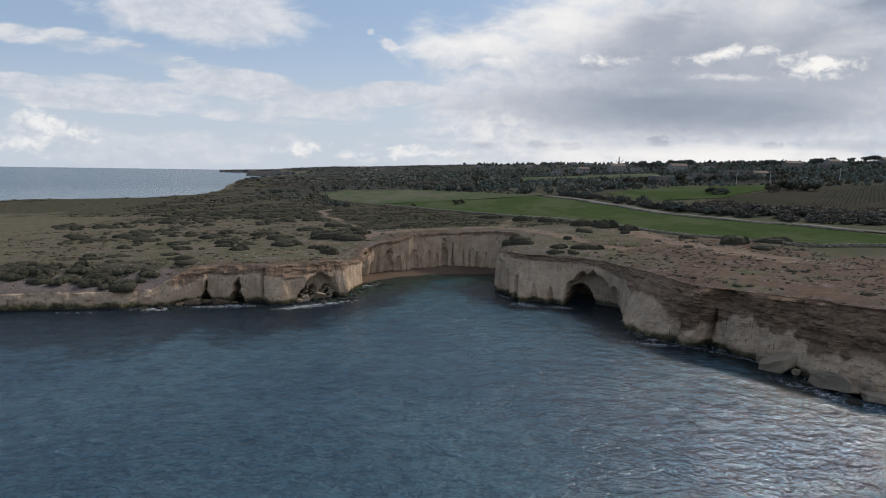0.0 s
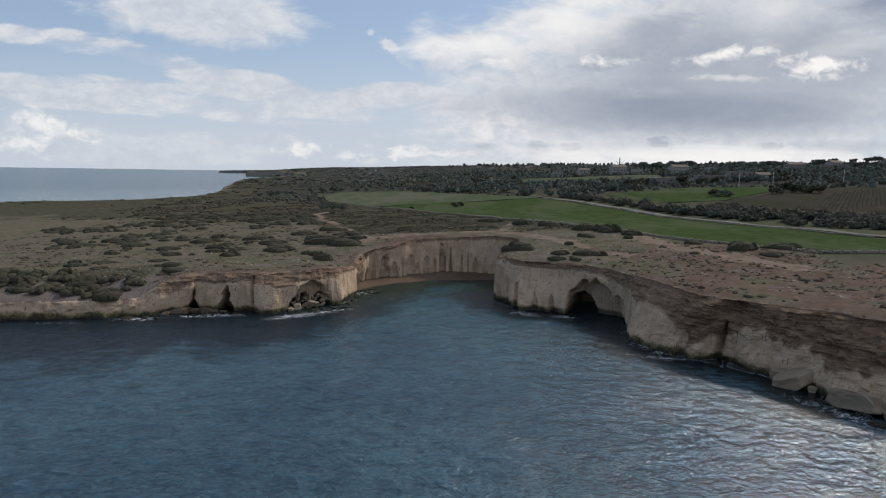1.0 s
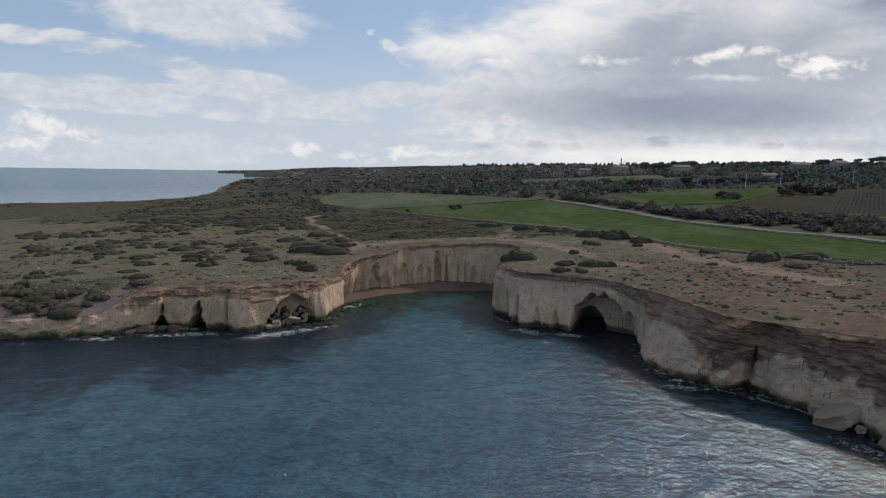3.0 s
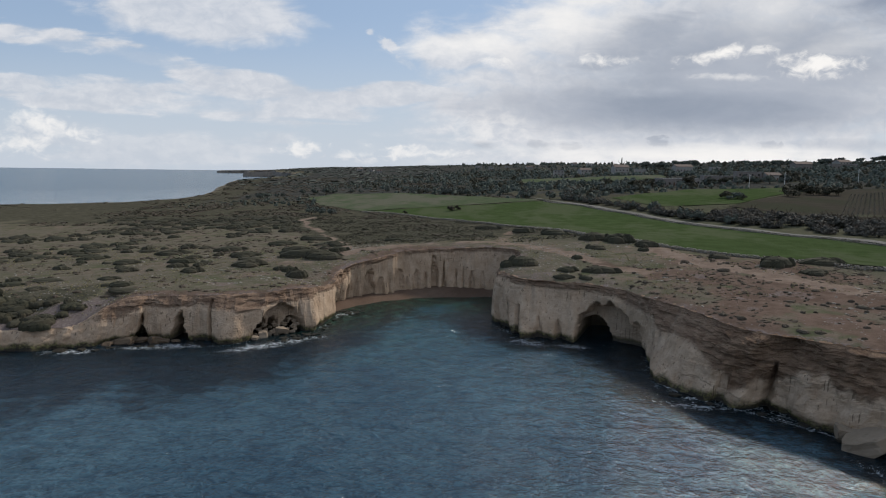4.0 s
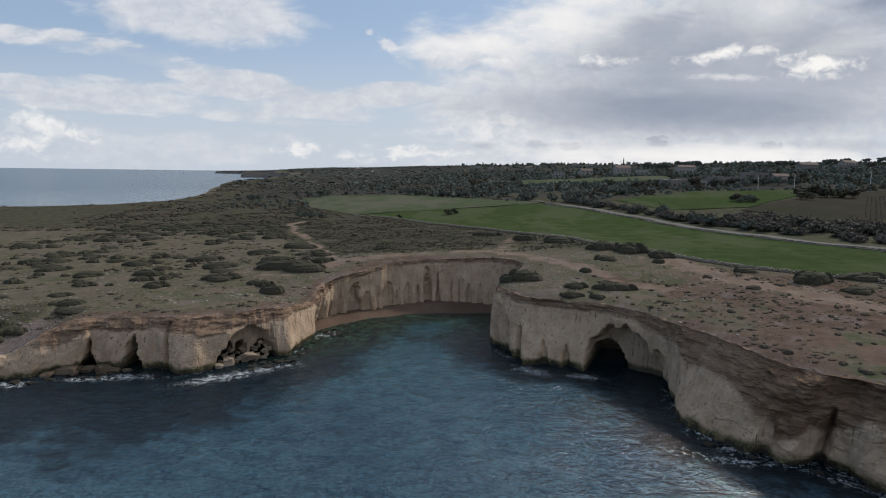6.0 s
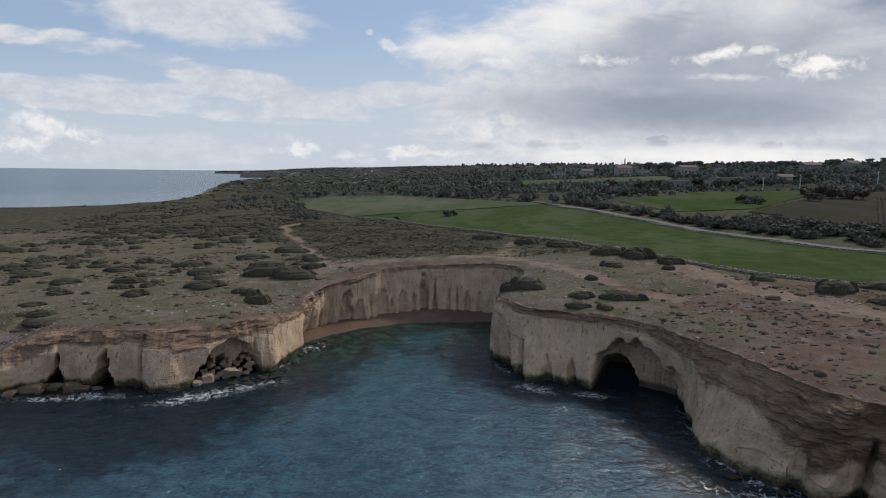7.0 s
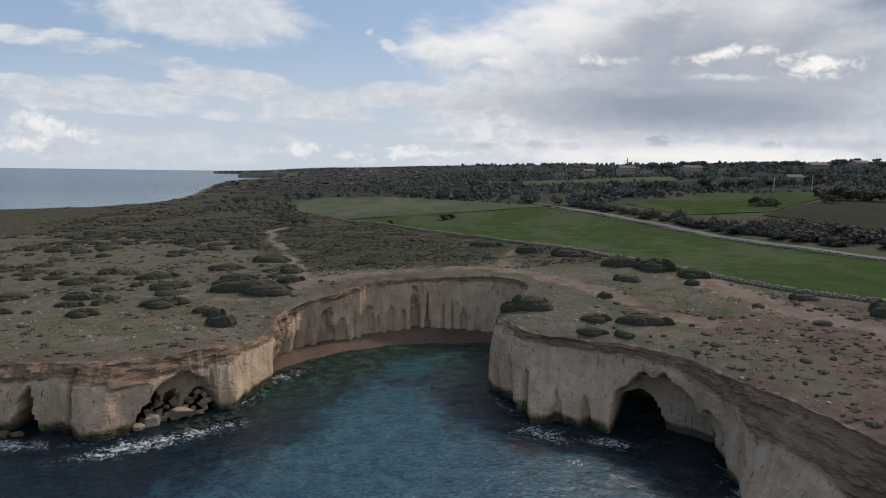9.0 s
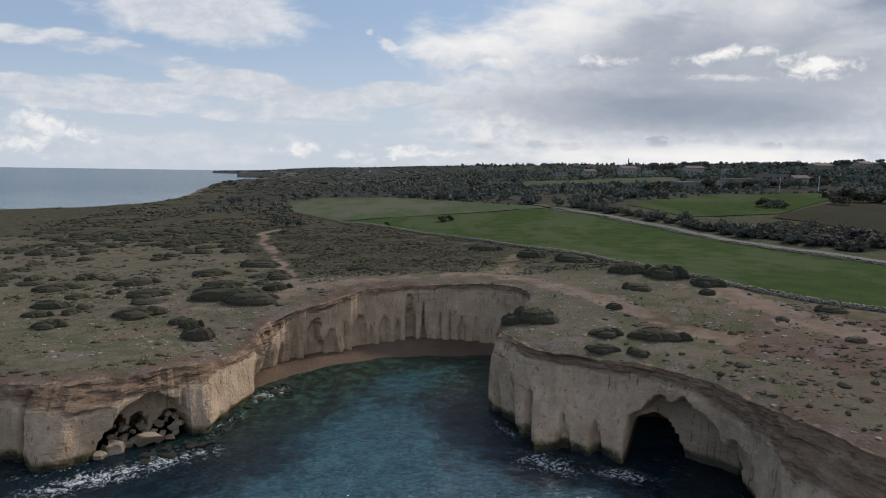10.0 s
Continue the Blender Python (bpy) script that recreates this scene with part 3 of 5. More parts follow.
# ---- the sea ----
def line_distance(x, y, points):
    x, y = np.asarray(x, float), np.asarray(y, float)
    best = np.full(x.shape, 1e18)
    for (ax, ay), (cx, cy) in zip(points[:-1], points[1:]):
        ex, ey = cx - ax, cy - ay
        t = np.clip(((x - ax) * ex + (y - ay) * ey) / (ex * ex + ey * ey), 0, 1)
        best = np.minimum(best, (x - ax - t * ex) ** 2 + (y - ay - t * ey) ** 2)
    return np.sqrt(best)


BEACH_FRONT = [(-22, 119.6), (-18.1, 121.6), (-16.7, 124.6), (-14.2, 127.6), (-10.3, 131.4), (-7.2, 133.3), (-2.4, 135.6), (2.7, 136.7), (6.4, 136.2), (11.4, 137), (18, 138)]
foot = coast[::3, 2:]


def build_sea():
    xs = graded(-4900, -78, 60, 4900, 0.7, 1.11)
    ys = graded(-900, 16, 124, 4900, 0.55, 1.10)
    x, y = np.meshgrid(xs, ys)
    near = smooth(260, 120, np.hypot(x, y - 60))
    z = near * (0.085 * fbm(x / 5.5, y / 3.4, 0.5, 3) + 0.05 * fbm(x / 1.9 + y / 7, y / 1.3, 2.1, 2))
    d = np.where(np.hypot(x, y - 100) < 160, line_distance(x, y, foot), 99.0)
    beach = line_distance(x, y, BEACH_FRONT)
    shallow = np.exp(-np.minimum(beach, 90) / 26) * smooth(60, 118, y) * 1.15
    weed = (1.2 + 0.5 * smooth(-2, -30, x)) * np.exp(-(d / (8.0 + 15.0 * smooth(-2, -34, x))) ** 1.7) * (y > 60) + 0.75 * np.exp(-beach / 9) + 0.35 * np.exp(-(((x + 9) / 8) ** 2 + ((y - 122) / 8) ** 2))
    foam = 0.62 * np.exp(-d / 1.3) * smooth(0.35, 0.6, 0.5 + 0.5 * fbm(x / 9, y / 9, 7.0, 2)) + 0.25 * np.exp(-beach / 0.8)
    for fx, fy, ang, a, b, s in FOAM:
        c, k = math.cos(radians(ang)), math.sin(radians(ang))
        p, q = (x - fx) * c + (y - fy) * k, -(x - fx) * k + (y - fy) * c
        foam = np.maximum(foam, s * np.exp(-(p / a) ** 2 - (q / b) ** 2))
    verts = np.stack((x, y, z), -1).reshape(-1, 3)
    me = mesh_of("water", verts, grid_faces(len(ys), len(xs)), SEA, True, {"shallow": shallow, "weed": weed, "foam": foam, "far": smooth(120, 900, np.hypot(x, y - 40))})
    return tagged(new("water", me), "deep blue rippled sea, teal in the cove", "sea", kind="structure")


# centre, direction, half-length and half-width of the white water, strength
FOAM = [(-24.6, 100.6, 30, 6.5, 1.9, 0.92), (-20.0, 104.0, 36, 4.6, 1.7, 0.86), (-37.5, 100.2, 0, 5.5, 1.3, 0.8), (-50.5, 96.6, 10, 4.2, 1.2, 0.85), (-41, 99, 5, 6, 1.0, 0.7),
        (15.2, 104.2, -30, 3.6, 2.0, 0.85), (21.5, 102.4, -20, 3.2, 1.2, 0.75), (-15.6, 120.5, 60, 4.0, 1.8, 0.75), (12.0, 111.0, -65, 4, 0.8, 0.6),
        (30.5, 80.0, -20, 5.0, 1.1, 0.75), (39, 75.0, -45, 7, 1.1, 0.7), (43.5, 61, -60, 7, 1.4, 0.8), (-62, 93.2, 5, 5.0, 0.8, 0.5), (17, 98, -20, 3, 0.7, 0.45)]
build_sea()


# ---- the ground, one sheet from the rim to the horizon ----
RIM_PATH = [(-18.6, 137), (-17.2, 141.6), (-12.2, 143), (-7.8, 144.9), (-3.3, 147), (1.4, 148.3), (6.2, 149.1), (11, 148.9), (15.6, 147), (19.4, 141), (22.8, 135), (26.2, 131), (28.8, 126), (31, 120.5), (35, 113)]
SCRUB_PATH = [(-17.2, 141.6), (-19.4, 145.6), (-21.4, 151), (-21.6, 155.5), (-25.8, 163), (-27.2, 170), (-31, 177), (-33, 184), (-37, 193), (-42.5, 205), (-44, 214), (-48.5, 223), (-45.5, 231)]
SIDE_TRACK = [(43, 136), (45.2, 125.5), (46.5, 115), (52, 108), (60, 98)]
CROSS_PATH = [(19.5, 171), (17.6, 165), (16.6, 158), (15.2, 152), (12.5, 149.5)]
BARE_EARTH = [(31, 121), (37, 113), (45, 106), (54, 97), (66, 86)]
GRASS_PATH = [(-15.8, 138), (-24, 131.5), (-30, 132), (-42, 136)]


def covers(x, y, d):
    n1 = fbm(x / 6, y / 6, 9.1, 3)
    bare, path = np.zeros(x.shape), np.zeros(x.shape)
    n2 = fbm(x / 2.3, y / 2.3, 3.3, 3)
    worn = 0.86 + 0.75 * fbm(x / 9, y / 9, 12.7, 2)
    for points, w, s in ((RIM_PATH, 1.35, 0.95), (SCRUB_PATH, 0.8, 0.95), (SIDE_TRACK, 2.1, 1.05), (CROSS_PATH, 0.9, 0.62), (GRASS_PATH, 0.7, 0.6)):
        off = line_distance(x, y, points) + 0.9 * w * n2
        path = np.maximum(path, s * np.clip(worn, 0.45, 1.1) * smooth(w * 2.5, w * 0.3, off))
    near = (np.hypot(x, y) < 400)
    bare = np.maximum(bare, 0.72 * smooth(4.5, 0.8, d + 1.6 * n1) * near * (x < 8))
    bare = np.maximum(bare, 0.38 * smooth(4, 1.0, d + 2.0 * n1) * near)
    head = smooth(30, 42, x + (112 - y) * 0.35) * smooth(122, 108, y - 0.25 * (x - 35) + 3 * n1) * smooth(46, 30, d)
    bare = np.maximum(bare, head * (0.68 + 0.55 * n1))
    bare = np.maximum(bare, 0.74 * smooth(5.0, 1.0, line_distance(x, y, BARE_EARTH) + 3.5 * n1 + 1.5 * n2))
    bare = np.maximum(bare, 0.62 * smooth(9, 2, np.hypot((x - 47) / 1.6, y - 119)))
    heath = smooth(150, 160, y + 4 * n1 - 0.12 * (x - 10)) * smooth(-32, -22, x - (155 - y) * 0.42 + 3 * n1) * 0.9
    heath = np.maximum(heath, smooth(190, 240, y + 14 * n1 + 0.10 * x))
    heath = np.maximum(heath, 0.22 * smooth(-40, -140, x))
    heath = heath * smooth(2, 7, d)
    heath = np.maximum(heath, 0.95 * smooth(-53, -56, x + n1) * smooth(3.5, 5.5, d + n1) * smooth(17, 13, d + 2 * n1) * (y < 125))
    green = 0.52 * smooth(-0.35, 0.3, fbm(x / 13, y / 13, 5.5, 3)) * smooth(10, 20, x) * (y > 95) + 0.35 * smooth(-20, -38, x) * smooth(0.0, 0.5, n1)
    green = np.maximum(green, 0.6 * smooth(55, 75, x) * smooth(92, 104, y) * (y < 300))
    rock = smooth(-47, -54, x) * smooth(8, 4, d + 2 * n1) * (y < 260) + 0.45 * smooth(2.2, 0.3, d + 0.8 * n1) * near
    rock = np.maximum(rock, 0.5 * smooth(0.55, 0.8, n1) * smooth(40, 12, d) * near)
    rock = np.maximum(rock, 0.3 * smooth(30, 8, d + 12 * n1) * (y > 380) * (y < 1400))
    stony = smooth(45, 8, d) * near * smooth(-52, -44, x)
    wooded = smooth(270, 420, y + 60 * n1 + 0.2 * x) * smooth(10, 60, d)
    return {"path": path, "wooded": wooded, "bare": bare, "heath": heath, "green": green, "rock": rock, "stony": stony}


def build_ground():
    xs = graded(-4600, -90, 105, 4800, 0.6, 1.055)
    ys = graded(-700, 56, 190, 4800, 0.6, 1.05)
    x, y = np.meshgrid(xs, ys)
    shape = x.shape
    cell = np.maximum(np.gradient(xs)[None, :], np.gradient(ys)[:, None]) * np.ones(shape)
    d, bx, by = (a.reshape(shape) for a in shore(x, y))
    SURVEY.update(x=xs, y=ys, d=d)
    snap = np.abs(d) < 0.55 * cell
    x, y = np.where(snap, bx, x), np.where(snap, by, y)
    keep = (d > 0) | snap
    d = np.where(snap, 0.0, d)
    z = height(x, y, d)
    faces = grid_faces(*shape)
    faces = faces[keep.ravel()[faces].all(1)]
    used = np.unique(faces)
    index = np.full(x.size, -1)
    index[used] = np.arange(len(used))
    attrs = {k: v.ravel()[used] for k, v in covers(x, y, d).items()}
    verts = np.stack((x, y, z), -1).reshape(-1, 3)[used]
    me = mesh_of("ground", verts, index[faces], GROUND, True, attrs)
    return tagged(new("ground", me), "rough coastal plateau of dry grass, heath and bare reddish soil", "ground", kind="structure")


build_ground()


# ---- cliffs ----
# where on the foot, half-width, top above the sea, depth, squareness of the arch
HOLLOWS = [
    (-44.6, 104, 1.0, 3.9, 3.2, 1.2), (-38.2, 103.6, 1.5, 4.4, 4.0, 1.25), (-32.9, 102.4, 0.28, 6.2, 0.9, 4.0),
    (-24.4, 107.2, 4.3, 4.9, 1.9, 2.0), (-26.4, 105.4, 1.7, 3.0, 3.6, 1.9), (-22.6, 108.4, 1.3, 2.8, 3.4, 1.9), (-24.6, 107, 0.8, 2.7, 3.0, 2.0), (-21.3, 109.2, 0.55, 5.0, 0.9, 2.0),
    (-17.6, 128.6, 0.5, 4.6, 0.6, 3.0), (-15.6, 130.4, 0.5, 5.4, 0.5, 3.0), (-13.2, 132.3, 1.6, 6.4, 1.1, 2.2), (-10.9, 133.6, 1.4, 4.2, 0.6, 2.0), (-9.0, 135.0, 0.35, 5.0, 0.5, 3.0),
    (-7.2, 136.6, 1.5, 5.2, 0.55, 2.0), (-5.6, 137.6, 0.35, 4.2, 0.6, 3.0), (-3.8, 139.0, 0.8, 5.8, 0.6, 2.0), (-1.9, 139.9, 0.4, 4.4, 0.6, 3.0),
    (0.1, 140.5, 0.85, 7.8, 1.3, 3.4), (1.9, 140.9, 0.3, 7.2, 0.8, 4.0), (4.4, 140.8, 0.35, 5.6, 0.5, 3.0), (6.0, 140.6, 0.35, 5.4, 0.5, 3.0), (8.0, 140.4, 0.4, 5.2, 0.5, 3.0), (10.2, 140, 0.4, 5.0, 0.4, 3.0),
    (26.8, 103.2, 5.2, 6.5, 2.4, 2.0), (24.3, 104.2, 2.1, 3.7, 9.0, 1.8), (30.4, 98.6, 2.2, 4.6, 0.9, 2.0),
    (11.2, 115.2, 0.42, 6.4, 1.0, 4.0), (12.9, 111.6, 0.4, 5.6, 0.7, 4.0), (14.3, 108.6, 0.45, 4.8, 1.0, 4.0), (17.0, 106.2, 0.5, 3.4, 0.8, 3.0), (19.9, 105.3, 0.4, 3.0, 0.8, 3.0), (37.3, 79.2, 0.5, 6.2, 1.2, 2.0), (33.4, 81.2, 0.8, 4.5, 0.7, 2.0),
]
# spurs that stand out at the waterline: place, half-width, reach, height
SPURS = [(15.0, 106.8, 0.9, 1.7, 2.4), (22.0, 104.6, 1.0, 1.2, 2.6), (-30.3, 101.8, 1.6, 0.5, 5.5), (35.4, 80.2, 1.4, 1.2, 4.5), (29.6, 87.5, 2.2, 0.6, 3.0), (19, 105.6, 0.6, 0.8, 1.8)]


def cliff_strip(name, rim, base, rows, label, mat=CLIFF):
    steps = np.r_[0, np.cumsum(np.hypot(*np.diff(base, axis=0).T))]
    tangent = np.gradient(0.5 * (rim + base), axis=0)
    k = 6
    pad = np.pad(tangent, ((k, k), (0, 0)), mode="edge")
    tangent = np.stack([np.convolve(pad[:, c], np.ones(2 * k + 1) / (2 * k + 1), "valid") for c in (0, 1)], -1)
    tangent /= np.linalg.norm(tangent, axis=1)[:, None] + 1e-9
    out = np.stack((tangent[:, 1], -tangent[:, 0]), -1)
    dz = shore(rim[:, 0], rim[:, 1])[0]
    top = height(rim[:, 0], rim[:, 1], np.maximum(dz, 0) * 0)
    v = np.linspace(0, 1, rows)[:, None]
    # plan and height of the face: the cap slopes back above the steep pale stone
    lean = 1.25 - 0.45 * (smooth(-19, -24, rim[:, 0]) * smooth(-50, -46, rim[:, 0]) + smooth(-22, -19, rim[:, 0]) * smooth(-17, -18.2, rim[:, 0]) * (rim[:, 1] < 121))[None, :]
    px = rim[None, :, 0] + (base - rim)[None, :, 0] * (v ** lean)
    py = rim[None, :, 1] + (base - rim)[None, :, 1] * (v ** lean)
    z = top[None, :] * (1 - v) - 1.2 * v
    s = np.broadcast_to(steps[None, :], z.shape)
    tall = smooth(2.5, 6, top)[None, :]
    east = np.maximum(smooth(33.5, 37, rim[None, :, 0]) * (rim[None, :, 1] < 100), 0.55 * (rim[None, :, 0] < -155))
    capline = 0.70 - 0.09 * vnoise(s / 7, 0.5) - 0.05 * fbm(s / 1.7, 3.0)
    capline = capline * (1 - east) + east * (0.44 + 0.26 * vnoise(s / 6, 2.5) + 0.12 * fbm(s / 1.6, 9.5, 0.0, 3))
    cove = smooth(126, 132, rim[None, :, 1]) * (rim[None, :, 1] < 200)
    capline = capline * (1 - cove) + cove * (0.93 + 0.03 * vnoise(s / 4, 1.5))
    tip = smooth(8, 11, rim[None, :, 0]) * smooth(33, 25, rim[None, :, 0]) * (rim[None, :, 1] < 128)
    capline = capline * (1 - tip) + tip * (0.90 + 0.03 * vnoise(s / 3, 6.5))
    calm = np.exp(-(((base[:, 0] + 18.3) / 2.4) ** 4 + ((base[:, 1] - 116) / 6.6) ** 4))[None, :]
    capline = capline * (1 - calm) + calm * 0.90
    share = np.clip(z / np.maximum(top[None, :], 0.5), 0, 1)
    cap = smooth(-0.14, 0.14, share - capline) * tall
    rough = tall * (1 - 0.7 * calm) * (1 - 0.35 * cove)

    def blocks(a, b, seed):
        w = 0.35 * fbm(s / 2.1, z / 1.3, seed, 2)
        return _lattice[(np.floor(s / a + w).astype(np.int64) * 7919 + np.floor(z / b + w).astype(np.int64) * 104729 + int(seed * 31)) & 65535] - 0.5
    ridge = np.abs(fbm(s / 2.6, z / 11, 1.5, 3))
    D = rough * ((0.85 - 0.6 * cap) * fbm(s / 7, z / 9, 0.5, 3) - 0.42 * ridge + 0.12 + 0.11 * fbm(s / 0.9, z / 3.6, 2.5, 3) + 0.035 * fbm(s / 0.35, z / 0.35, 4.5, 2))
    D = D + rough * (1 - cap) * (0.22 + 0.22 * blocks(3.4, 9.0, 3.0) + 0.08 * blocks(1.7, 3.2, 7.0))
    D = D + rough * cap * (0.08 + 0.05 * fbm(s / 9, z / 0.5, 4.0, 3) + 0.16 * np.round(2.2 * fbm(s / 6, z / 0.4, 11.0, 2)) / 2.2 + 0.16 * fbm(s / 1.0, z / 0.5, 6.0, 4) + 0.24 * blocks(1.5, 0.62, 5.0) + 0.22 * blocks(4.0, 1.3, 8.0))
    D = D + tall * 0.75 * smooth(0.0, 0.3, v) * (1 - cove) * (1 - tip) * (1 - calm)
    D = D + rough * east * (0.5 * fbm(s / 3.0, z / 2.2, 9.0, 4) + 0.45 * blocks(2.6, 1.9, 2.0) + 0.45 * blocks(1.1, 0.7, 6.0) * smooth(-0.2, 0.5, fbm(s / 6, z / 4, 3.7, 2)))
    D = D + tall * east * (0.9 * fbm(s / 4.5, z / 16, 7.3, 3) - 0.6 * np.abs(fbm(s / 3.2, z / 12, 5.1, 2)) + 0.25)
    D = D + (1 - tall) * (0.5 * fbm(s / 3, z / 2, 5.0, 4))
    D = D - tall * 0.3 * smooth(1.0, 0.2, z) * (1 + 0.6 * vnoise(s / 2.5, 8.0))
    D = D * smooth(0.0, 0.05, v)
    # mask for the shade painted in the hollows, stronger with depth
    hollow_shade = np.zeros(z.shape)
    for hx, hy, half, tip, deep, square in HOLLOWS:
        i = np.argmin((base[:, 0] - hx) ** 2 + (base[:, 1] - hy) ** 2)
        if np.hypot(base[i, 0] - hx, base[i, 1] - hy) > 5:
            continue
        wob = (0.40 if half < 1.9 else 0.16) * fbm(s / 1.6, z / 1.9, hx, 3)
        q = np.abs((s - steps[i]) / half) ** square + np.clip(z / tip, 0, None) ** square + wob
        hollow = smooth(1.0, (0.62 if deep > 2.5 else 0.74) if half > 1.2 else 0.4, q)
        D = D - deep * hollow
        hollow_shade = np.maximum(hollow_shade, hollow * min(1.0, deep / 5.0))
    for hx, hy, half, reach, tip in SPURS:
        i = np.argmin((base[:, 0] - hx) ** 2 + (base[:, 1] - hy) ** 2)
        if np.hypot(base[i, 0] - hx, base[i, 1] - hy) > 5:
            continue
        D = D + reach * np.exp(-((s - steps[i]) / half) ** 2) * smooth(tip, tip * 0.2, z)
    x = px + out[None, :, 0] * D
    y = py + out[None, :, 1] * D
    z = z + 0.06 * fbm(s / 0.8, v * 9, 3.0, 2) * (v > 0.02)
    # the rim turns in under the turf
    inner = []
    for back, drop in ((1.8, 0.58), (0.9, 0.09), (0.35, 0.01)):
        inner.append(np.stack((rim[:, 0] - out[:, 0] * back, rim[:, 1] - out[:, 1] * back, top - drop + 0.10 * fbm(steps / 1.2, back) + 0.25 * (1 - math.exp(-back / 1.6))), -1))
    verts = np.vstack((np.vstack(inner), np.stack((x, y, z), -1).reshape(-1, 3)))
    cols = len(rim)
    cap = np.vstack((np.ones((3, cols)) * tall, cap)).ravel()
    hollow_shade = np.vstack((np.zeros((3, cols)), hollow_shade)).ravel()
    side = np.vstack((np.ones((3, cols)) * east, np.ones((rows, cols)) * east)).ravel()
    me = mesh_of(name, verts, grid_faces(rows + 3, cols)[:, ::-1], mat, False, {"cap": cap, "hollow_shade": hollow_shade, "east": side})
    return tagged(new(name, me), label, "cliff", kind="structure")


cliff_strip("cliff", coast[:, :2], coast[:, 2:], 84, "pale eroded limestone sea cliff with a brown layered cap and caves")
gone = np.gradient(far_coast, axis=0)
gone /= np.linalg.norm(gone, axis=1)[:, None]
far_foot = far_coast + np.stack((-gone[:, 1], gone[:, 0]), -1) * 4.0
cliff_strip("cliff_far", far_coast[::-1], far_foot[::-1], 10, "low weathered limestone cliff along the far shore", FAR_ROCK)


# ---- the beach at the head of the cove ----
def build_beach():
    xs, ys = np.arange(-21, 19.1, 0.5), np.arange(118, 147.1, 0.5)
    x, y = np.meshgrid(xs, ys)
    fx, fy = np.array(BEACH_FRONT).T
    z = 0.26 * (y - np.interp(x, fx, fy)) + 0.06 * fbm(x / 2, y / 2, 2.0, 3)
    z = np.clip(z, -0.9, 1.1 + 0.1 * fbm(x / 3, y / 3, 5.0, 2))
    me = mesh_of("beach", np.stack((x, y, z), -1).reshape(-1, 3), grid_faces(len(ys), len(xs)), SAND, True)
    return tagged(new("beach", me), "narrow brown sand beach under the cove wall", "beach", kind="structure")


build_beach()


# ---- fields, road and walls, laid on the ground ----
def drape(name, corners, cell, mat, lift, label, category, kind="structure"):
    poly = np.array(corners, float)
    lo, hi = poly.min(0), poly.max(0)
    bm = bmesh.new()
    face = bm.faces.new([bm.verts.new((a, b, 0)) for a, b in poly])
    for axis in (0, 1):
        no = (1, 0, 0) if axis == 0 else (0, 1, 0)
        for k in np.arange(lo[axis] + cell, hi[axis], cell):
            co = (k, 0, 0) if axis == 0 else (0, k, 0)
            bmesh.ops.bisect_plane(bm, geom=bm.verts[:] + bm.edges[:] + bm.faces[:], plane_co=co, plane_no=no)
    pts = np.array([v.co[:] for v in bm.verts])
    z = height(pts[:, 0], pts[:, 1]) + lift
    for v, h in zip(bm.verts, z):
        v.co.z = h
    if face.is_valid and face.normal.z < 0:
        bmesh.ops.reverse_faces(bm, faces=bm.faces)
    me = bpy.data.meshes.new(name)
    bm.to_mesh(me)
    bm.free()
    me.materials.append(mat)
    for poly_face in me.polygons:
        poly_face.use_smooth = True
    return tagged(new(name, me), label, category, kind=kind)


def ribbon(name, points, width, mat, lift, label, category):
    line = spline(points, 3.0)
    t = np.gradient(line, axis=0)
    t /= np.linalg.norm(t, axis=1)[:, None]
    side = np.stack((t[:, 1], -t[:, 0]), -1)
    rows = []
    for k in (-0.5, -0.2, 0.2, 0.5):
        p = line + side * (width * k + 0.25 * fbm(line[:, 0] / 5, line[:, 1] / 5, k)[:, None] * abs(k))
        rows.append(np.column_stack((p, height(p[:, 0], p[:, 1]) + lift)))
    me = mesh_of(name, np.vstack(rows), grid_faces(4, len(line)), mat, True)
    return tagged(new(name, me), label, category, kind="structure")


FIELD_EDGE = [(-31, 254), (-14, 236), (-2.5, 219), (14, 198), (22, 186), (30, 175), (37, 158.5), (47, 137), (58, 122), (75, 112)]
ROAD = [(44, 312), (48.5, 293), (62.5, 245), (71.3, 202), (77.8, 176), (84, 157), (96, 128), (112, 96), (130, 60)]
drape("field_crop", FIELD_EDGE + [(96, 108), (92, 128), (81, 157), (75, 176), (68.5, 202), (59.5, 245), (46, 288)], 9.0, CROP, 0.22,
      "bright green field of young crop", "field")
drape("field_meadow", [(-76, 356), (-67, 389), (-26, 389), (45, 300), (45, 291), (-31.5, 256), (-58, 300)], 12.0, MEADOW, 0.22,
      "pale green meadow with dry patches", "field")
drape("field_far", [(80, 299), (134, 344), (182, 338), (160, 293), (114, 246), (84, 246)], 12.0, CROP, 0.22, "green pasture beyond the road", "field")
drape("field_ploughed", [(107, 238), (163, 291), (194, 305), (290, 300), (230, 190), (112, 184)], 14.0, PLOUGHED, 0.22, "brown ploughed field with vine rows", "field")
drape("field_distant", [(60, 480), (170, 470), (190, 540), (70, 560)], 30.0, MEADOW, 0.5, "small distant green field between woods", "field")
ribbon("road", ROAD, 2.7, GRAVEL, 0.35, "pale gravel farm road", "road")


# ---- plants ----
rng = np.random.RandomState(21)


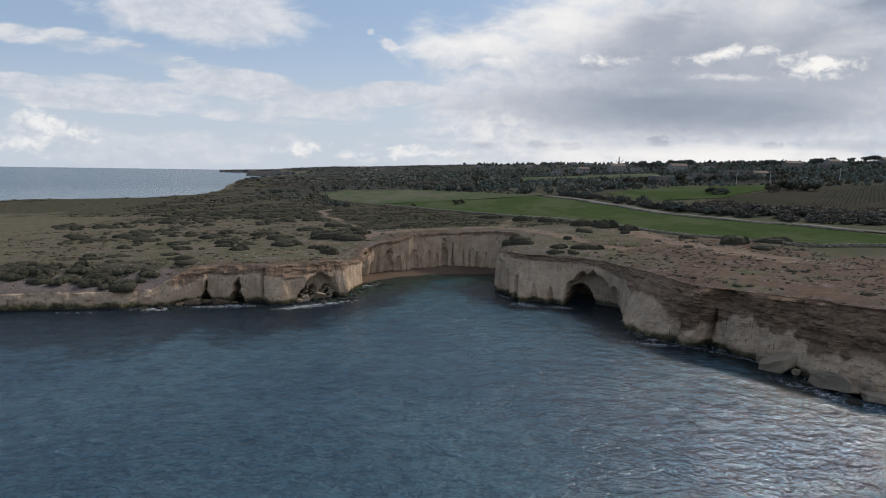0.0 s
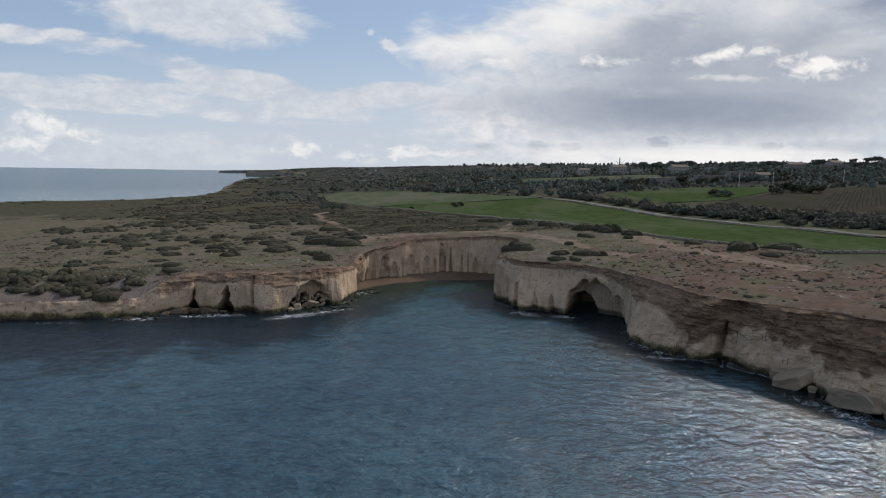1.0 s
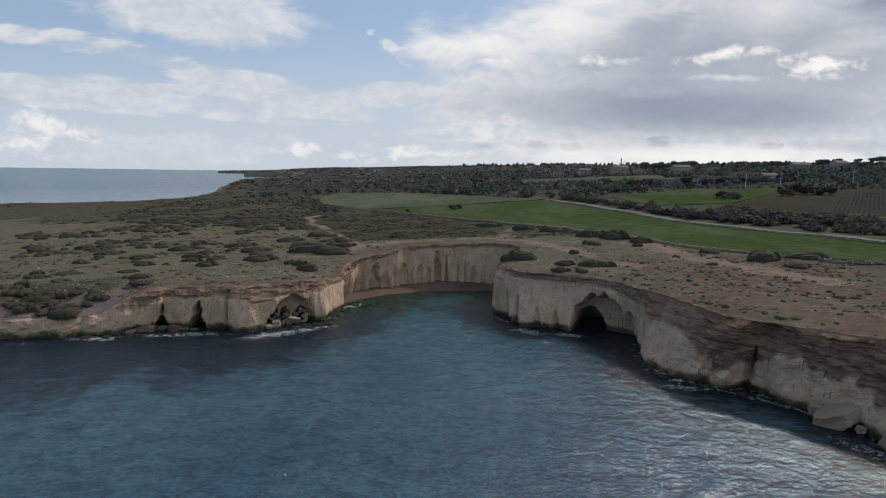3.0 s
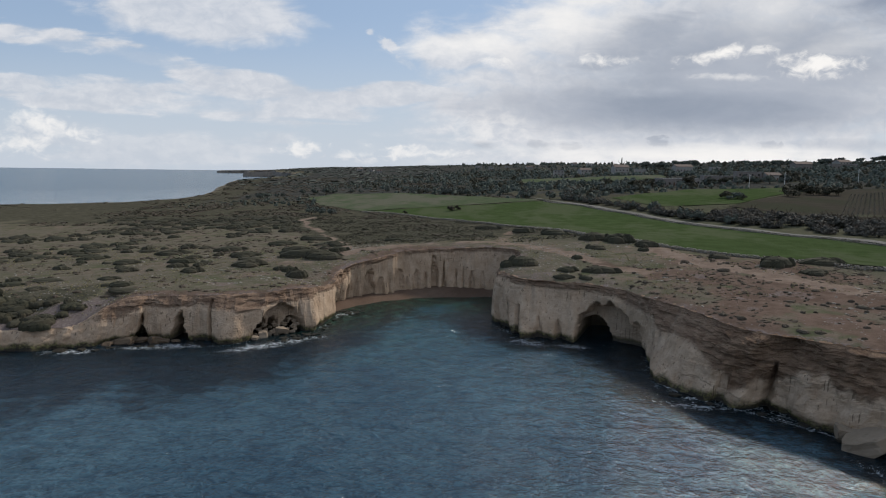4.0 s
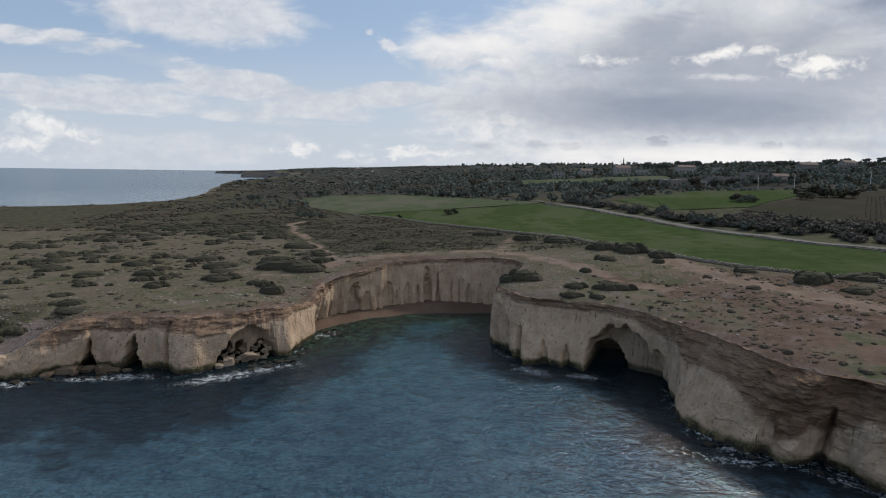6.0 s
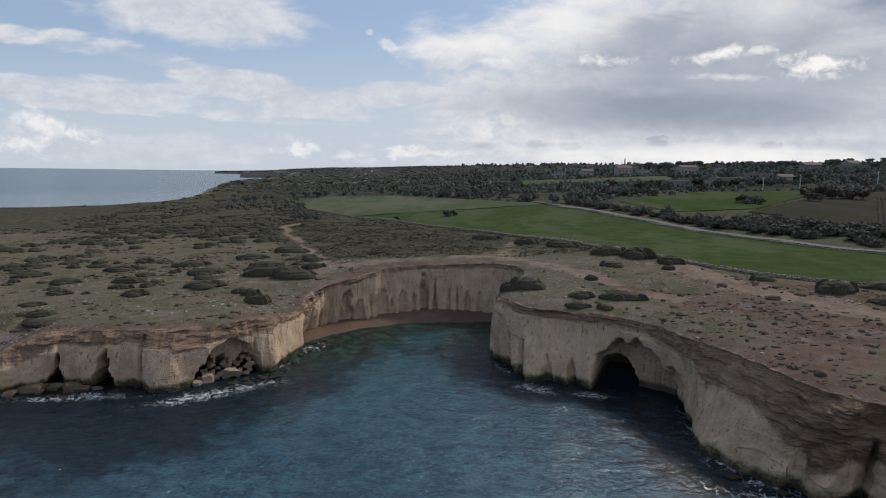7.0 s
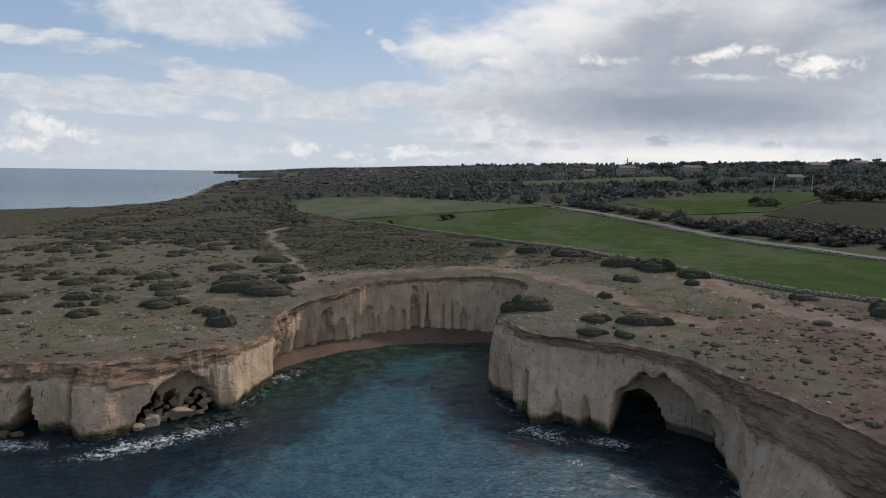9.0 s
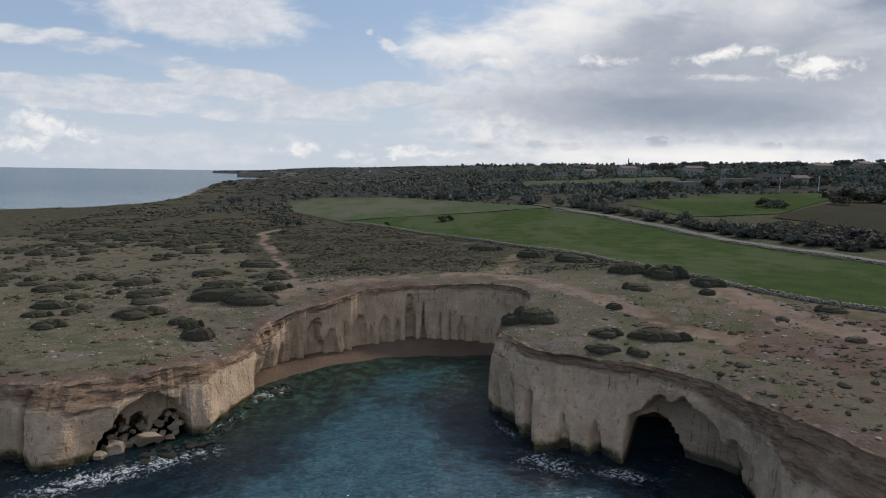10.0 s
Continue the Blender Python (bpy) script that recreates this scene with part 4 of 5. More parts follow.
def quads(centres, normals, sizes, r):
    """Small square leaves, or sprays of leaves, at the centres."""
    m = len(centres)
    n = normals / (np.linalg.norm(normals, axis=1)[:, None] + 1e-9)
    a = np.cross(n, r.normal(size=(m, 3)))
    a /= np.linalg.norm(a, axis=1)[:, None] + 1e-9
    b = np.cross(n, a)
    a, b = a * sizes[:, None], b * (sizes * r.uniform(0.5, 1.0, m))[:, None]
    v = np.stack((centres - a * 0.6 - b * 0.4, centres + a * 0.5 - b * 0.5, centres + a * 0.45 + b * 0.6, centres - a * 0.5 + b * 0.45), 1).reshape(-1, 3)
    return v, np.arange(4 * m).reshape(-1, 4)


def dome(centre, radii, seg=9, ring=4, low=-0.25):
    th = np.linspace(0, 2 * np.pi, seg, endpoint=False)
    ph = np.linspace(low, np.pi / 2 - 0.15, ring)
    v = np.array([(math.cos(t) * math.cos(p), math.sin(t) * math.cos(p), math.sin(p)) for p in ph for t in th]) * radii + centre
    f = []
    for i in range(ring - 1):
        for j in range(seg):
            k = (j + 1) % seg
            f.append((i * seg + j, i * seg + k, (i + 1) * seg + k, (i + 1) * seg + j))
    v = np.vstack((v, np.array([0, 0, 1.0]) * radii + centre))
    top = len(v) - 1
    last = (ring - 1) * seg
    for j in range(0, seg - 1, 2):
        f.append((last + j, last + j + 1, last + (j + 2) % seg, top))
    return v, np.array(f)


def foliage(lobes, leaves, size, r, core=0.84, low=-0.1, seg=9, ring=4, reach=(0.80, 1.10), uneven=0.05):
    """lobes: rows of centre and radii. Returns verts and quads of a leafy mass with gaps and an uneven outline."""
    V, F, count = [], [], 0
    area = np.array([c[3] * c[4] + c[5] * (c[3] + c[4]) for c in lobes])
    for c, share in zip(lobes, area / area.sum()):
        centre, radii = np.array(c[:3]), np.array(c[3:6])
        m = max(6, int(leaves * share))
        u = r.normal(size=(m, 3))
        u[:, 2] = np.abs(u[:, 2]) * np.where(r.rand(m) < 0.85, 1, low * 2)
        u /= np.linalg.norm(u, axis=1)[:, None]
        p = centre + u * radii * r.uniform(*reach, m)[:, None]
        v, f = quads(p, u / radii + r.normal(size=(m, 3)) * 0.55 / radii.mean(), size * r.uniform(0.55, 1.35, m), r)
        V.append(v), F.append(f + count)
        count += len(v)
        if core:
            v, f = dome(centre, radii * core, seg, ring)
            v = v + r.normal(size=v.shape) * radii.mean() * uneven
            V.append(v), F.append(f + count)
            count += len(v)
    return np.vstack(V), np.vstack(F)


def bush_mesh(kind, leaves, size, mat, lobes, spread, r, seg=11):
    rows = [(0, 0, 0.0, 0.44, 0.42, 0.85)]
    for k in range(lobes):
        a, q = r.uniform(0, 6.283), r.uniform(0.15, spread)
        w = r.uniform(0.17, 0.26)
        rows.append((q * math.cos(a), q * math.sin(a), 0.0, w, w * r.uniform(0.7, 1.1), r.uniform(0.35, 0.9)))
    v, f = foliage(rows, leaves, size, r, core=0.92, seg=seg, ring=4, reach=(0.86, 1.05), uneven=0.03)
    return mesh_of(kind, v, f, mat)


# unit bushes: one metre across and one metre high, scaled where they stand
BUSHES = [bush_mesh("bush", 620, 0.034, BUSH, 6 + k, 0.38, rng) for k in range(5)]
SHRUBS = [bush_mesh("shrub", 70, 0.085, HEATH, 2, 0.3, rng, 7) for k in range(4)]


def plant(name, me, x, y, length, width, tall, turn, label, category, group):
    tall = 1.15 * tall
    ob = new(name, me)
    ob.matrix_basis = pose(x, y, ground_z(x, y) - 0.05 * tall, 0, 0, turn) @ Matrix.Diagonal((length, width, tall, 1))
    return tagged(ob, label, category, group)


BIG_BUSHES = [  # place, length, width, height, turn
    (16.0, 121.5, 5.8, 4.2, 1.9, 10), (13.3, 121.3, 3.2, 2.6, 1.2, 0), (35, 147, 7.5, 4.5, 2.0, -20), (39.3, 143, 8.5, 4.6, 2.2, -30),
    (43.2, 136.8, 5.5, 3.6, 1.6, -30), (32.5, 135.5, 4.4, 3, 1.1, 0), (41, 131.5, 2.6, 2.0, 0.8, 0), (28.2, 114.4, 7.0, 3.2, 1.2, -20),
    (22.9, 115.8, 4.6, 2.6, 0.9, 0), (21.5, 111.3, 4.0, 1.8, 0.8, -10), (24.6, 109.8, 2.6, 1.6, 0.7, -30), (26.8, 126, 2.5, 1.8, 0.8, 0),
    (57, 113.5, 6.5, 4.2, 1.9, 0), (66, 116, 9.5, 3.6, 1.3, 0), (60, 108, 5, 3, 1.0, 10), (51, 121, 4, 2.4, 0.9, 0),
    (-24.6, 121.3, 4.8, 3.2, 1.5, 15), (-26.8, 124.8, 3.2, 2.4, 1.1, 0), (-36, 130.2, 8.6, 5.2, 1.2, 10), (-40.6, 142, 8.0, 4.6, 1.2, 5),
    (-22.4, 134.4, 8.6, 4.8, 1.6, 10), (-27, 137.6, 13.5, 7.0, 1.7, 5), (-20.6, 141.5, 5.0, 3.0, 1.2, 0), (-45.2, 125.4, 5.4, 3.2, 1.1, 10),
    (-30.5, 146, 8.0, 4.0, 1.1, 0), (-22.5, 149.5, 5.0, 3.0, 1.0, 0), (-52, 136, 7.5, 4, 1.0, 0), (-47.5, 152, 8.5, 5, 1.3, 0),
    (-60, 150, 10, 5, 1.1, 8), (-37, 158, 8.5, 4.5, 1.2, 0), (-31, 166, 9, 4, 1.2, 0), (-10, 157.5, 6, 3, 0.9, 0), (-50.5, 131, 4.5, 2.6, 0.9, 0),
    (-58.5, 127.5, 5.5, 3.0, 0.8, 0), (-64, 138, 7, 4, 1.0, 0), (28.5, 160, 8, 4, 1.5, -25), (22, 168, 8, 4.5, 1.5, -30), (14, 181, 9, 4, 1.4, -35)]
LOOK_BUSH = "low dark green mastic bush on dry coastal grass"
r0 = np.random.RandomState(5)
taken = []
for k, (bx, by, bl, bw, bh, turn) in enumerate(BIG_BUSHES):
    plant("bush", BUSHES[k % 5], bx, by, bl, bw, bh, turn, "broad dark green mastic bush, wind-pressed into a mound", "bush", "bushes on the plateau")
    taken.append((bx, by, bl * 0.5))


def clear_of(x, y, room):
    for points in (RIM_PATH, SCRUB_PATH, SIDE_TRACK, CROSS_PATH):
        if line_distance(np.array([x]), np.array([y]), points)[0] < 1.4 + room * 0.5:
            return False
    return all((x - a) ** 2 + (y - b) ** 2 > (c + room * 0.5) ** 2 for a, b, c in taken)


made = 0
while made < 215:
    x, y = r0.uniform(-125, -14), r0.uniform(110, 250)
    if x < -0.72 * y + 8 or not clear_of(x, y, 1.5):
        continue
    d = float(inland(np.array([x]), np.array([y]))[0])
    if d < 5 or (x > -20 - (y - 150) * 0.42 and y > 150):
        continue
    if fbm(x / 14, y / 14, 2.2, 2) < -0.15 + 0.35 * (y < 125) or (y < 148 and r0.rand() < 0.55):
        continue
    size = r0.uniform(1.4, 4.0) * (1.0 + 0.004 * (y - 120))
    plant("bush", BUSHES[r0.randint(5)], x, y, size * r0.uniform(1.0, 1.9), size, r0.uniform(0.45, 0.95) * (0.6 + size * 0.14), r0.uniform(-25, 25), LOOK_BUSH, "bush", "bushes on the plateau")
    taken.append((x, y, size * 0.5))
    made += 1
# the dense thicket on the bank above the low shelf
for k in range(105):
    x = r0.uniform(-98, -53.5)
    y = 103.5 - 0.10 * (x + 66) + 4.6 * r0.uniform(-1, 1)
    size = r0.uniform(1.6, 3.6)
    plant("bush", BUSHES[r0.randint(5)], x, y, size * 1.4, size, r0.uniform(0.6, 1.2), r0.uniform(0, 360), "dense dark green thicket bush on the bank above the shore", "bush", "thicket above the low shelf")


# small dark shrubs dotted over the bare headland
made = 0
while made < 295:
    x, y = r0.uniform(20, 78), r0.uniform(56, 132)
    d = float(inland(np.array([x]), np.array([y]))[0])
    if d < 0.7 or d > 40 or not clear_of(x, y, 0.4) or fbm(x / 5, y / 5, 8.8, 2) < -0.25 + 0.5 * (y > 116):
        continue
    size = r0.choice([0.4, 0.6, 0.8, 1.1, 1.6], p=[0.28, 0.32, 0.24, 0.11, 0.05]) * r0.uniform(0.85, 1.2)
    plant("shrub", SHRUBS[r0.randint(4)], x, y, size * r0.uniform(1.0, 1.5), size, r0.uniform(0.22, 0.38) * (0.5 + 0.5 * size), r0.uniform(0, 360), "small dark cushion shrub on bare reddish soil", "shrub", "shrubs on the headland")
    made += 1


def scatter(name, shapes, places, mat, label, category):
    """Joins many scaled, turned copies of the unit shapes into one mesh. places: x, y, z, length, width, height, turn."""
    V, F, count = [], [], 0
    places = np.asarray(places)
    pick = np.arange(len(places)) % len(shapes)
    for s, (v, f) in enumerate(shapes):
        p = places[pick == s]
        if not len(p):
            continue
        c, k = np.cos(p[:, 6]), np.sin(p[:, 6])
        q = v[None, :, :] * p[:, None, 3:6]
        x = q[..., 0] * c[:, None] - q[..., 1] * k[:, None] + p[:, 0, None]
        y = q[..., 0] * k[:, None] + q[..., 1] * c[:, None] + p[:, 1, None]
        z = q[..., 2] + p[:, 2, None]
        V.append(np.stack((x, y, z), -1).reshape(-1, 3))
        F.append((f[None] + (np.arange(len(p)) * len(v))[:, None, None]).reshape(-1, f.shape[1]) + count)
        count += V[-1].shape[0]
    me = mesh_of(name, np.vstack(V), np.vstack(F), mat)
    return tagged(new(name, me), label, category, kind="stuff")


def unit_clump(leaves, size, r, lobes=2):
    rows = [(0, 0, 0.1, 0.42, 0.42, 0.8)] + [(r.uniform(-0.3, 0.3), r.uniform(-0.3, 0.3), 0, 0.3, 0.3, r.uniform(0.5, 0.9)) for k in range(lobes)]
    return foliage(rows, leaves, size, r, seg=6, ring=3)


def in_poly(x, y, poly):
    inside = np.zeros(x.shape, bool)
    for (ax, ay), (cx, cy) in zip(poly, poly[1:] + poly[:1]):
        if cy != ay:
            inside ^= ((ay > y) != (cy > y)) & (x < (cx - ax) * (y - ay) / (cy - ay) + ax)
    return inside


CROP_AREA = FIELD_EDGE + [(96, 108), (92, 128), (86, 157), (80, 176), (73.5, 202), (64.5, 245), (50, 290)]
MEADOW_AREA = [(-76, 356), (-67, 389), (-26, 389), (45, 300), (50, 291), (-31.5, 252), (-58, 300)]
FAR_AREA = [(80, 299), (134, 344), (182, 338), (160, 293), (114, 246), (84, 246)]
PLOUGH_AREA = [(107, 238), (163, 291), (194, 305), (290, 300), (230, 190), (112, 184)]
DISTANT_AREA = [(60, 480), (170, 470), (190, 540), (70, 560)]
OPEN = [CROP_AREA, MEADOW_AREA, FAR_AREA, PLOUGH_AREA, DISTANT_AREA]


def open_land(x, y):
    bad = np.zeros(x.shape, bool)
    for area in OPEN:
        bad |= in_poly(x, y, area)
    return bad | (line_distance(x, y, ROAD) < 3.2)


# heath: low dark scrub between the path and the fields, and far out to the west
r1 = np.random.RandomState(8)
clumps = [unit_clump(20, 0.30, r1, 1) for k in range(4)]
x = np.concatenate((r1.uniform(-22, 40, 260), r1.uniform(-150, 30, 4200), r1.uniform(-330, 40, 4200)))
y = np.concatenate((r1.uniform(150, 235, 260), r1.uniform(222, 330, 4200), r1.uniform(300, 760, 4200)))
d = inland(x, y)
ok = (d > 4) & ~open_land(x, y) & (x > -0.80 * y + 2) & (fbm(x / 11, y / 11, 6.6, 3) > -0.28)
for points in (SCRUB_PATH, RIM_PATH, CROSS_PATH):
    ok &= line_distance(x, y, points) > 2.2
ok &= ~((y < 205) & (x < -20 - (y - 150) * 0.42 + 2)) & (fbm(x / 30, y / 30, 3.6, 2) > -0.42)
x, y = x[ok], y[ok]
s = (0.9 + 1.5 * r1.rand(len(x)) ** 2) * (1 + np.clip(y - 200, 0, 500) / 260)
places = np.column_stack((x, y, height(x, y) - 0.05, s * r1.uniform(1, 1.7, len(x)), s, np.clip(s * r1.uniform(0.14, 0.30, len(x)), 0.15, 0.8), r1.uniform(0, 6.28, len(x))))
half = r1.rand(len(x)) < 0.72
scatter("heath_scrub", clumps, places[half], HEATH, "low brownish heath scrub covering the plateau", "scrub")
scatter("maquis_scrub", clumps, places[~half], BUSH, "dark olive maquis scrub covering the plateau", "scrub")


# fine even heath between the cove and the fields
sprigs = [foliage([(0, 0, 0, 0.44, 0.44, 0.8)], 9, 0.24, r1, core=0.7, seg=5, ring=2) for k in range(4)]
x, y = r1.uniform(-70, 40, 26000), r1.uniform(149, 236, 26000)
ok = (inland(x, y) > 4) & ~open_land(x, y) & ((x > -20 - (y - 150) * 0.42) | (y > 205))
ok &= fbm(x / 5, y / 3, 4.2, 3) > -0.36
for points in (SCRUB_PATH, RIM_PATH, CROSS_PATH):
    ok &= line_distance(x, y, points) > 1.7
x, y = x[ok][:10500], y[ok][:10500]
s = 0.4 + 0.75 * r1.rand(len(x)) ** 2
places = np.column_stack((x, y, height(x, y) - 0.03, s * r1.uniform(1, 1.6, len(x)), s, s * r1.uniform(0.22, 0.42, len(x)), r1.uniform(0, 6.28, len(x))))
half = fbm(x / 6, y / 6, 2.9, 3) + 0.25 * r1.normal(size=len(x)) < 0.12
scatter("low_heath", sprigs, places[half], LOW_HEATH, "low even brownish heath between the cove and the fields", "heath")
scatter("green_heath", sprigs, places[~half], BUSH, "low olive green heath between the cove and the fields", "heath")


# tufts of grass and low herbs on the near turf
tuft_rows = [(0, 0, 0, 0.45, 0.45, 0.9)]
tufts = [foliage(tuft_rows, 10, 0.40, r1, core=0) for k in range(3)]
x, y = r1.uniform(-95, 62, 16000), r1.uniform(96, 160, 16000)
d = inland(x, y)
ok = (d > 0.8) & (d < 70) & (fbm(x / 5, y / 5, 1.6, 3) > -0.1) & ~open_land(x, y)
for points in (RIM_PATH, SCRUB_PATH, SIDE_TRACK):
    ok &= line_distance(x, y, points) > 1.6
x, y = x[ok][:4500], y[ok][:4500]
s = r1.uniform(0.15, 0.42, len(x))
scatter("grass_tufts", tufts, np.column_stack((x, y, height(x, y) - 0.02, s, s, s * 0.55, r1.uniform(0, 6.28, len(x)))), TUFT, "tufts of dry olive grass on the plateau", "grass")


# low cushions of scrub between the bushes and over the bare headland
cushions = [foliage([(0, 0, 0, 0.42, 0.42, 0.7)], 12, 0.20, r1, core=0.92, seg=6, ring=3, reach=(0.88, 1.05)) for k in range(4)]
x = np.concatenate((r1.uniform(-120, -12, 6000), r1.uniform(26, 84, 5200)))
y = np.concatenate((r1.uniform(104, 245, 6000), r1.uniform(54, 126, 5200)))
d = inland(x, y)
ok = (d > 0.6) & ~open_land(x, y) & (x > -0.78 * y) & (fbm(x / 8, y / 6, 5.9, 3) > np.where(x < 0, -0.05, -0.2)) & ((x > 0) | (d > 1.2))
ok &= ~((x < 0) & (x > -18 - (y - 150) * 0.42) & (y > 150)) & ((x < 0) | (d < 42))
for points in (RIM_PATH, SCRUB_PATH, SIDE_TRACK, GRASS_PATH):
    ok &= line_distance(x, y, points) > 1.5
x, y = x[ok], y[ok]
s = (0.3 + 0.95 * r1.rand(len(x)) ** 2) * np.where(x > 0, 0.62, 1.0)
scatter("scrub_cushions", cushions, np.column_stack((x, y, height(x, y) - 0.03, s * r1.uniform(1.0, 1.9, len(x)), s, s * r1.uniform(0.25, 0.5, len(x)), r1.uniform(-0.5, 0.5, len(x)))), HEATH, "low brownish cushions of scrub on turf and bare soil", "scrub")


# ---- stones ----
def stone_shape(r, cuts=9, sub=2, squash=0.75, depth=(0.38, 0.78), rough=0.10):
    bm = bmesh.new()
    bmesh.ops.create_icosphere(bm, subdivisions=sub, radius=1.0)
    normals = r.normal(size=(cuts, 3))
    reach = r.uniform(*depth, cuts)
    if cuts >= 12:  # broken along three rough planes, with the corners knocked off
        normals[:6] = np.vstack((np.eye(3), -np.eye(3))) + r.normal(0, 0.16, (6, 3))
        reach[:6], reach[6:] = r.uniform(0.42, 0.60, 6), r.uniform(0.62, 0.85, cuts - 6)
    normals /= np.linalg.norm(normals, axis=1)[:, None]
    co = np.array([v.co[:] for v in bm.verts])
    for n, h in zip(normals, reach):
        over = np.clip(co @ n - h, 0, None)
        co = co - over[:, None] * n * 0.97
    co = co + rough * np.stack([fbm(co[:, 0] * 2 + k * 9, co[:, 1] * 2, co[:, 2] * 2 + r.rand() * 50, 3) for k in range(3)], -1)
    co[:, 2] *= squash
    f = np.array([[v.index for v in face.verts] for face in bm.faces])
    bm.free()
    return co * 0.62, f


r2 = np.random.RandomState(31)
STONES = [stone_shape(r2, 16, 3, 0.9, (0.5, 0.7), 0.085) for k in range(6)]


def stone_meshes(mat):
    return [mesh_of("boulder", v, f, mat, False) for v, f in STONES]


PALE_STONES, BROWN_STONES, DARK_STONES = stone_meshes(PALE_ROCK), stone_meshes(BROWN_ROCK), stone_meshes(DARK_ROCK)


def boulder(shapes, k, x, y, z, size, turn, label, group, sx=1.0, sy=1.0, sz=1.0, lean=0):
    ob = new("boulder", shapes[k % 6])
    ob.matrix_basis = pose(x, y, z, lean, lean * 0.5, turn) @ Matrix.Diagonal((size * sx, size * sy, size * sz, 1))
    return tagged(ob, label, "boulder", group)


# rubble in the western cave
for k in range(58):
    x, back = r2.uniform(-27.4, -21.8), r2.uniform(-0.4, 3.0)
    y = 105.2 + 0.62 * (x + 27) + back
    boulder(PALE_STONES, k, x, y, 0.05 + 0.52 * max(back, 0) + r2.uniform(-0.1, 0.2), r2.choice([0.4, 0.6, 0.85, 1.2], p=[0.34, 0.36, 0.24, 0.06]), r2.uniform(0, 360), "pale fallen limestone block lying in the cave mouth", "rubble in the cave", 1.35, 0.85, 1.0, r2.uniform(-35, 35))
boulder(PALE_STONES, 2, -26.0, 105.3, 0.45, 1.7, 20, "large pale fallen block at the cave mouth", "rubble in the cave", 1.2, 0.9, 0.9)
boulder(PALE_STONES, 1, -26.8, 104.2, 0.15, 1.3, 70, "large pale fallen block at the cave mouth", "rubble in the cave", 1.1, 0.9, 0.8)
boulder(PALE_STONES, 4, -23.6, 107.0, 0.7, 2.2, 48, "long pale slab leaning in the cave mouth", "rubble in the cave", 1.4, 0.5, 0.7, 28)
# brown blocks at the foot of the western cliff
for k, (x, y, s) in enumerate([(-45.4, 101.6, 3.4), (-43.2, 102.4, 2.0), (-41.2, 102.2, 3.4), (-39.9, 101.8, 2.0), (-47.2, 100.2, 1.6), (-38.2, 102.2, 1.3), (-46.6, 102.2, 1.8), (-44.2, 100.8, 1.2)]):
    boulder(BROWN_STONES, k, x, y, 0.15, s, k * 67, "brown weathered boulder at the foot of the cliff", "boulders under the west cliff", 1.25, 0.95, 0.5, (k * 13) % 30 - 15)
# dark wet rocks awash
AWASH = [(-20.6, 104.6, 1.6), (-22.2, 103.4, 1.3), (-19.4, 106.4, 1.4), (-18.4, 107.0, 1.5), (-17.6, 110.6, 1.0), (-17.2, 113.4, 1.1), (-17.0, 116.4, 1.2), (-16.4, 118.8, 1.4), (-15.2, 120.8, 1.9), (-13.9, 121.6, 1.5), (-16.6, 122.6, 1.8),
         (-12.9, 122.6, 1.0), (-15.0, 124.2, 1.4), (-52.2, 96.8, 2.0), (-49.5, 97.6, 1.8), (-47.5, 97.4, 1.3), (15.5, 105.0, 1.1), (13.2, 109.8, 0.9), (20.4, 103.4, 0.9), (23.0, 102.8, 0.8), (12.0, 113.0, 0.8),
         (28.6, 88.6, 1.2), (29.4, 83.2, 1.6), (32.4, 80.6, 1.4), (36.8, 77.8, 1.3), (39.8, 75.0, 1.5), (41.4, 71.4, 1.4), (43.0, 64.6, 1.5), (44.8, 58.4, 1.9)]
for k in range(70):
    t, side = r2.rand(), r2.randint(3)
    x, y = [(-16.4 + 3.6 * t, 118.8 + 4.2 * t), (-24.5 + 6.5 * t, 103.4 + 4.6 * t), (-50 + 16 * t, 98.2 + 4.4 * t)][side]
    AWASH.append((x + r2.normal(0, 0.7), y + r2.normal(0, 0.6), r2.uniform(0.35, 1.1)))
for k, (x, y, s) in enumerate(AWASH):
    boulder(DARK_STONES, k, x, y, 0.0, 0.8 * s, k * 83, "dark wet rock awash at the waterline", "rocks awash", 1.3, 1.0, 0.45)
# pale blocks that have come down from the eastern cliff
FALLEN = [(43.6, 69.8, 5.4, 0.8), (42.2, 72.4, 3.4, 0.6), (45.4, 62.8, 5.2, 0.9), (46.6, 66.4, 3.0, 1.2), (48.2, 61.0, 3.6, 1.0), (50.2, 58.2, 4.0, 1.4), (47.6, 58.4, 3.0, 0.5), (49.6, 63.0, 2.4, 2.2), (51.4, 55.0, 3.4, 0.8)]
for k, (x, y, s, z) in enumerate(FALLEN):
    boulder(PALE_STONES, k + 1, x, y, z, s, k * 49 + 20, "large pale limestone block fallen at the cliff foot", "fallen blocks under the east cliff", 1.35, 0.8, 0.62, (k * 17) % 44 - 22)
for k in range(14):
    t = r2.rand()
    x, y = 42 + 10 * t + r2.uniform(-0.6, 2.0), 71.5 - 17 * t + r2.uniform(-0.8, 0.8)
    boulder(PALE_STONES if k % 3 else BROWN_STONES, k, x, y, r2.uniform(0.1, 1.2), r2.uniform(1.0, 2.4), r2.uniform(0, 360), "limestone boulder in the rubble under the cliff", "rubble under the east cliff", 1.2, 0.95, 0.95, r2.uniform(-20, 20))
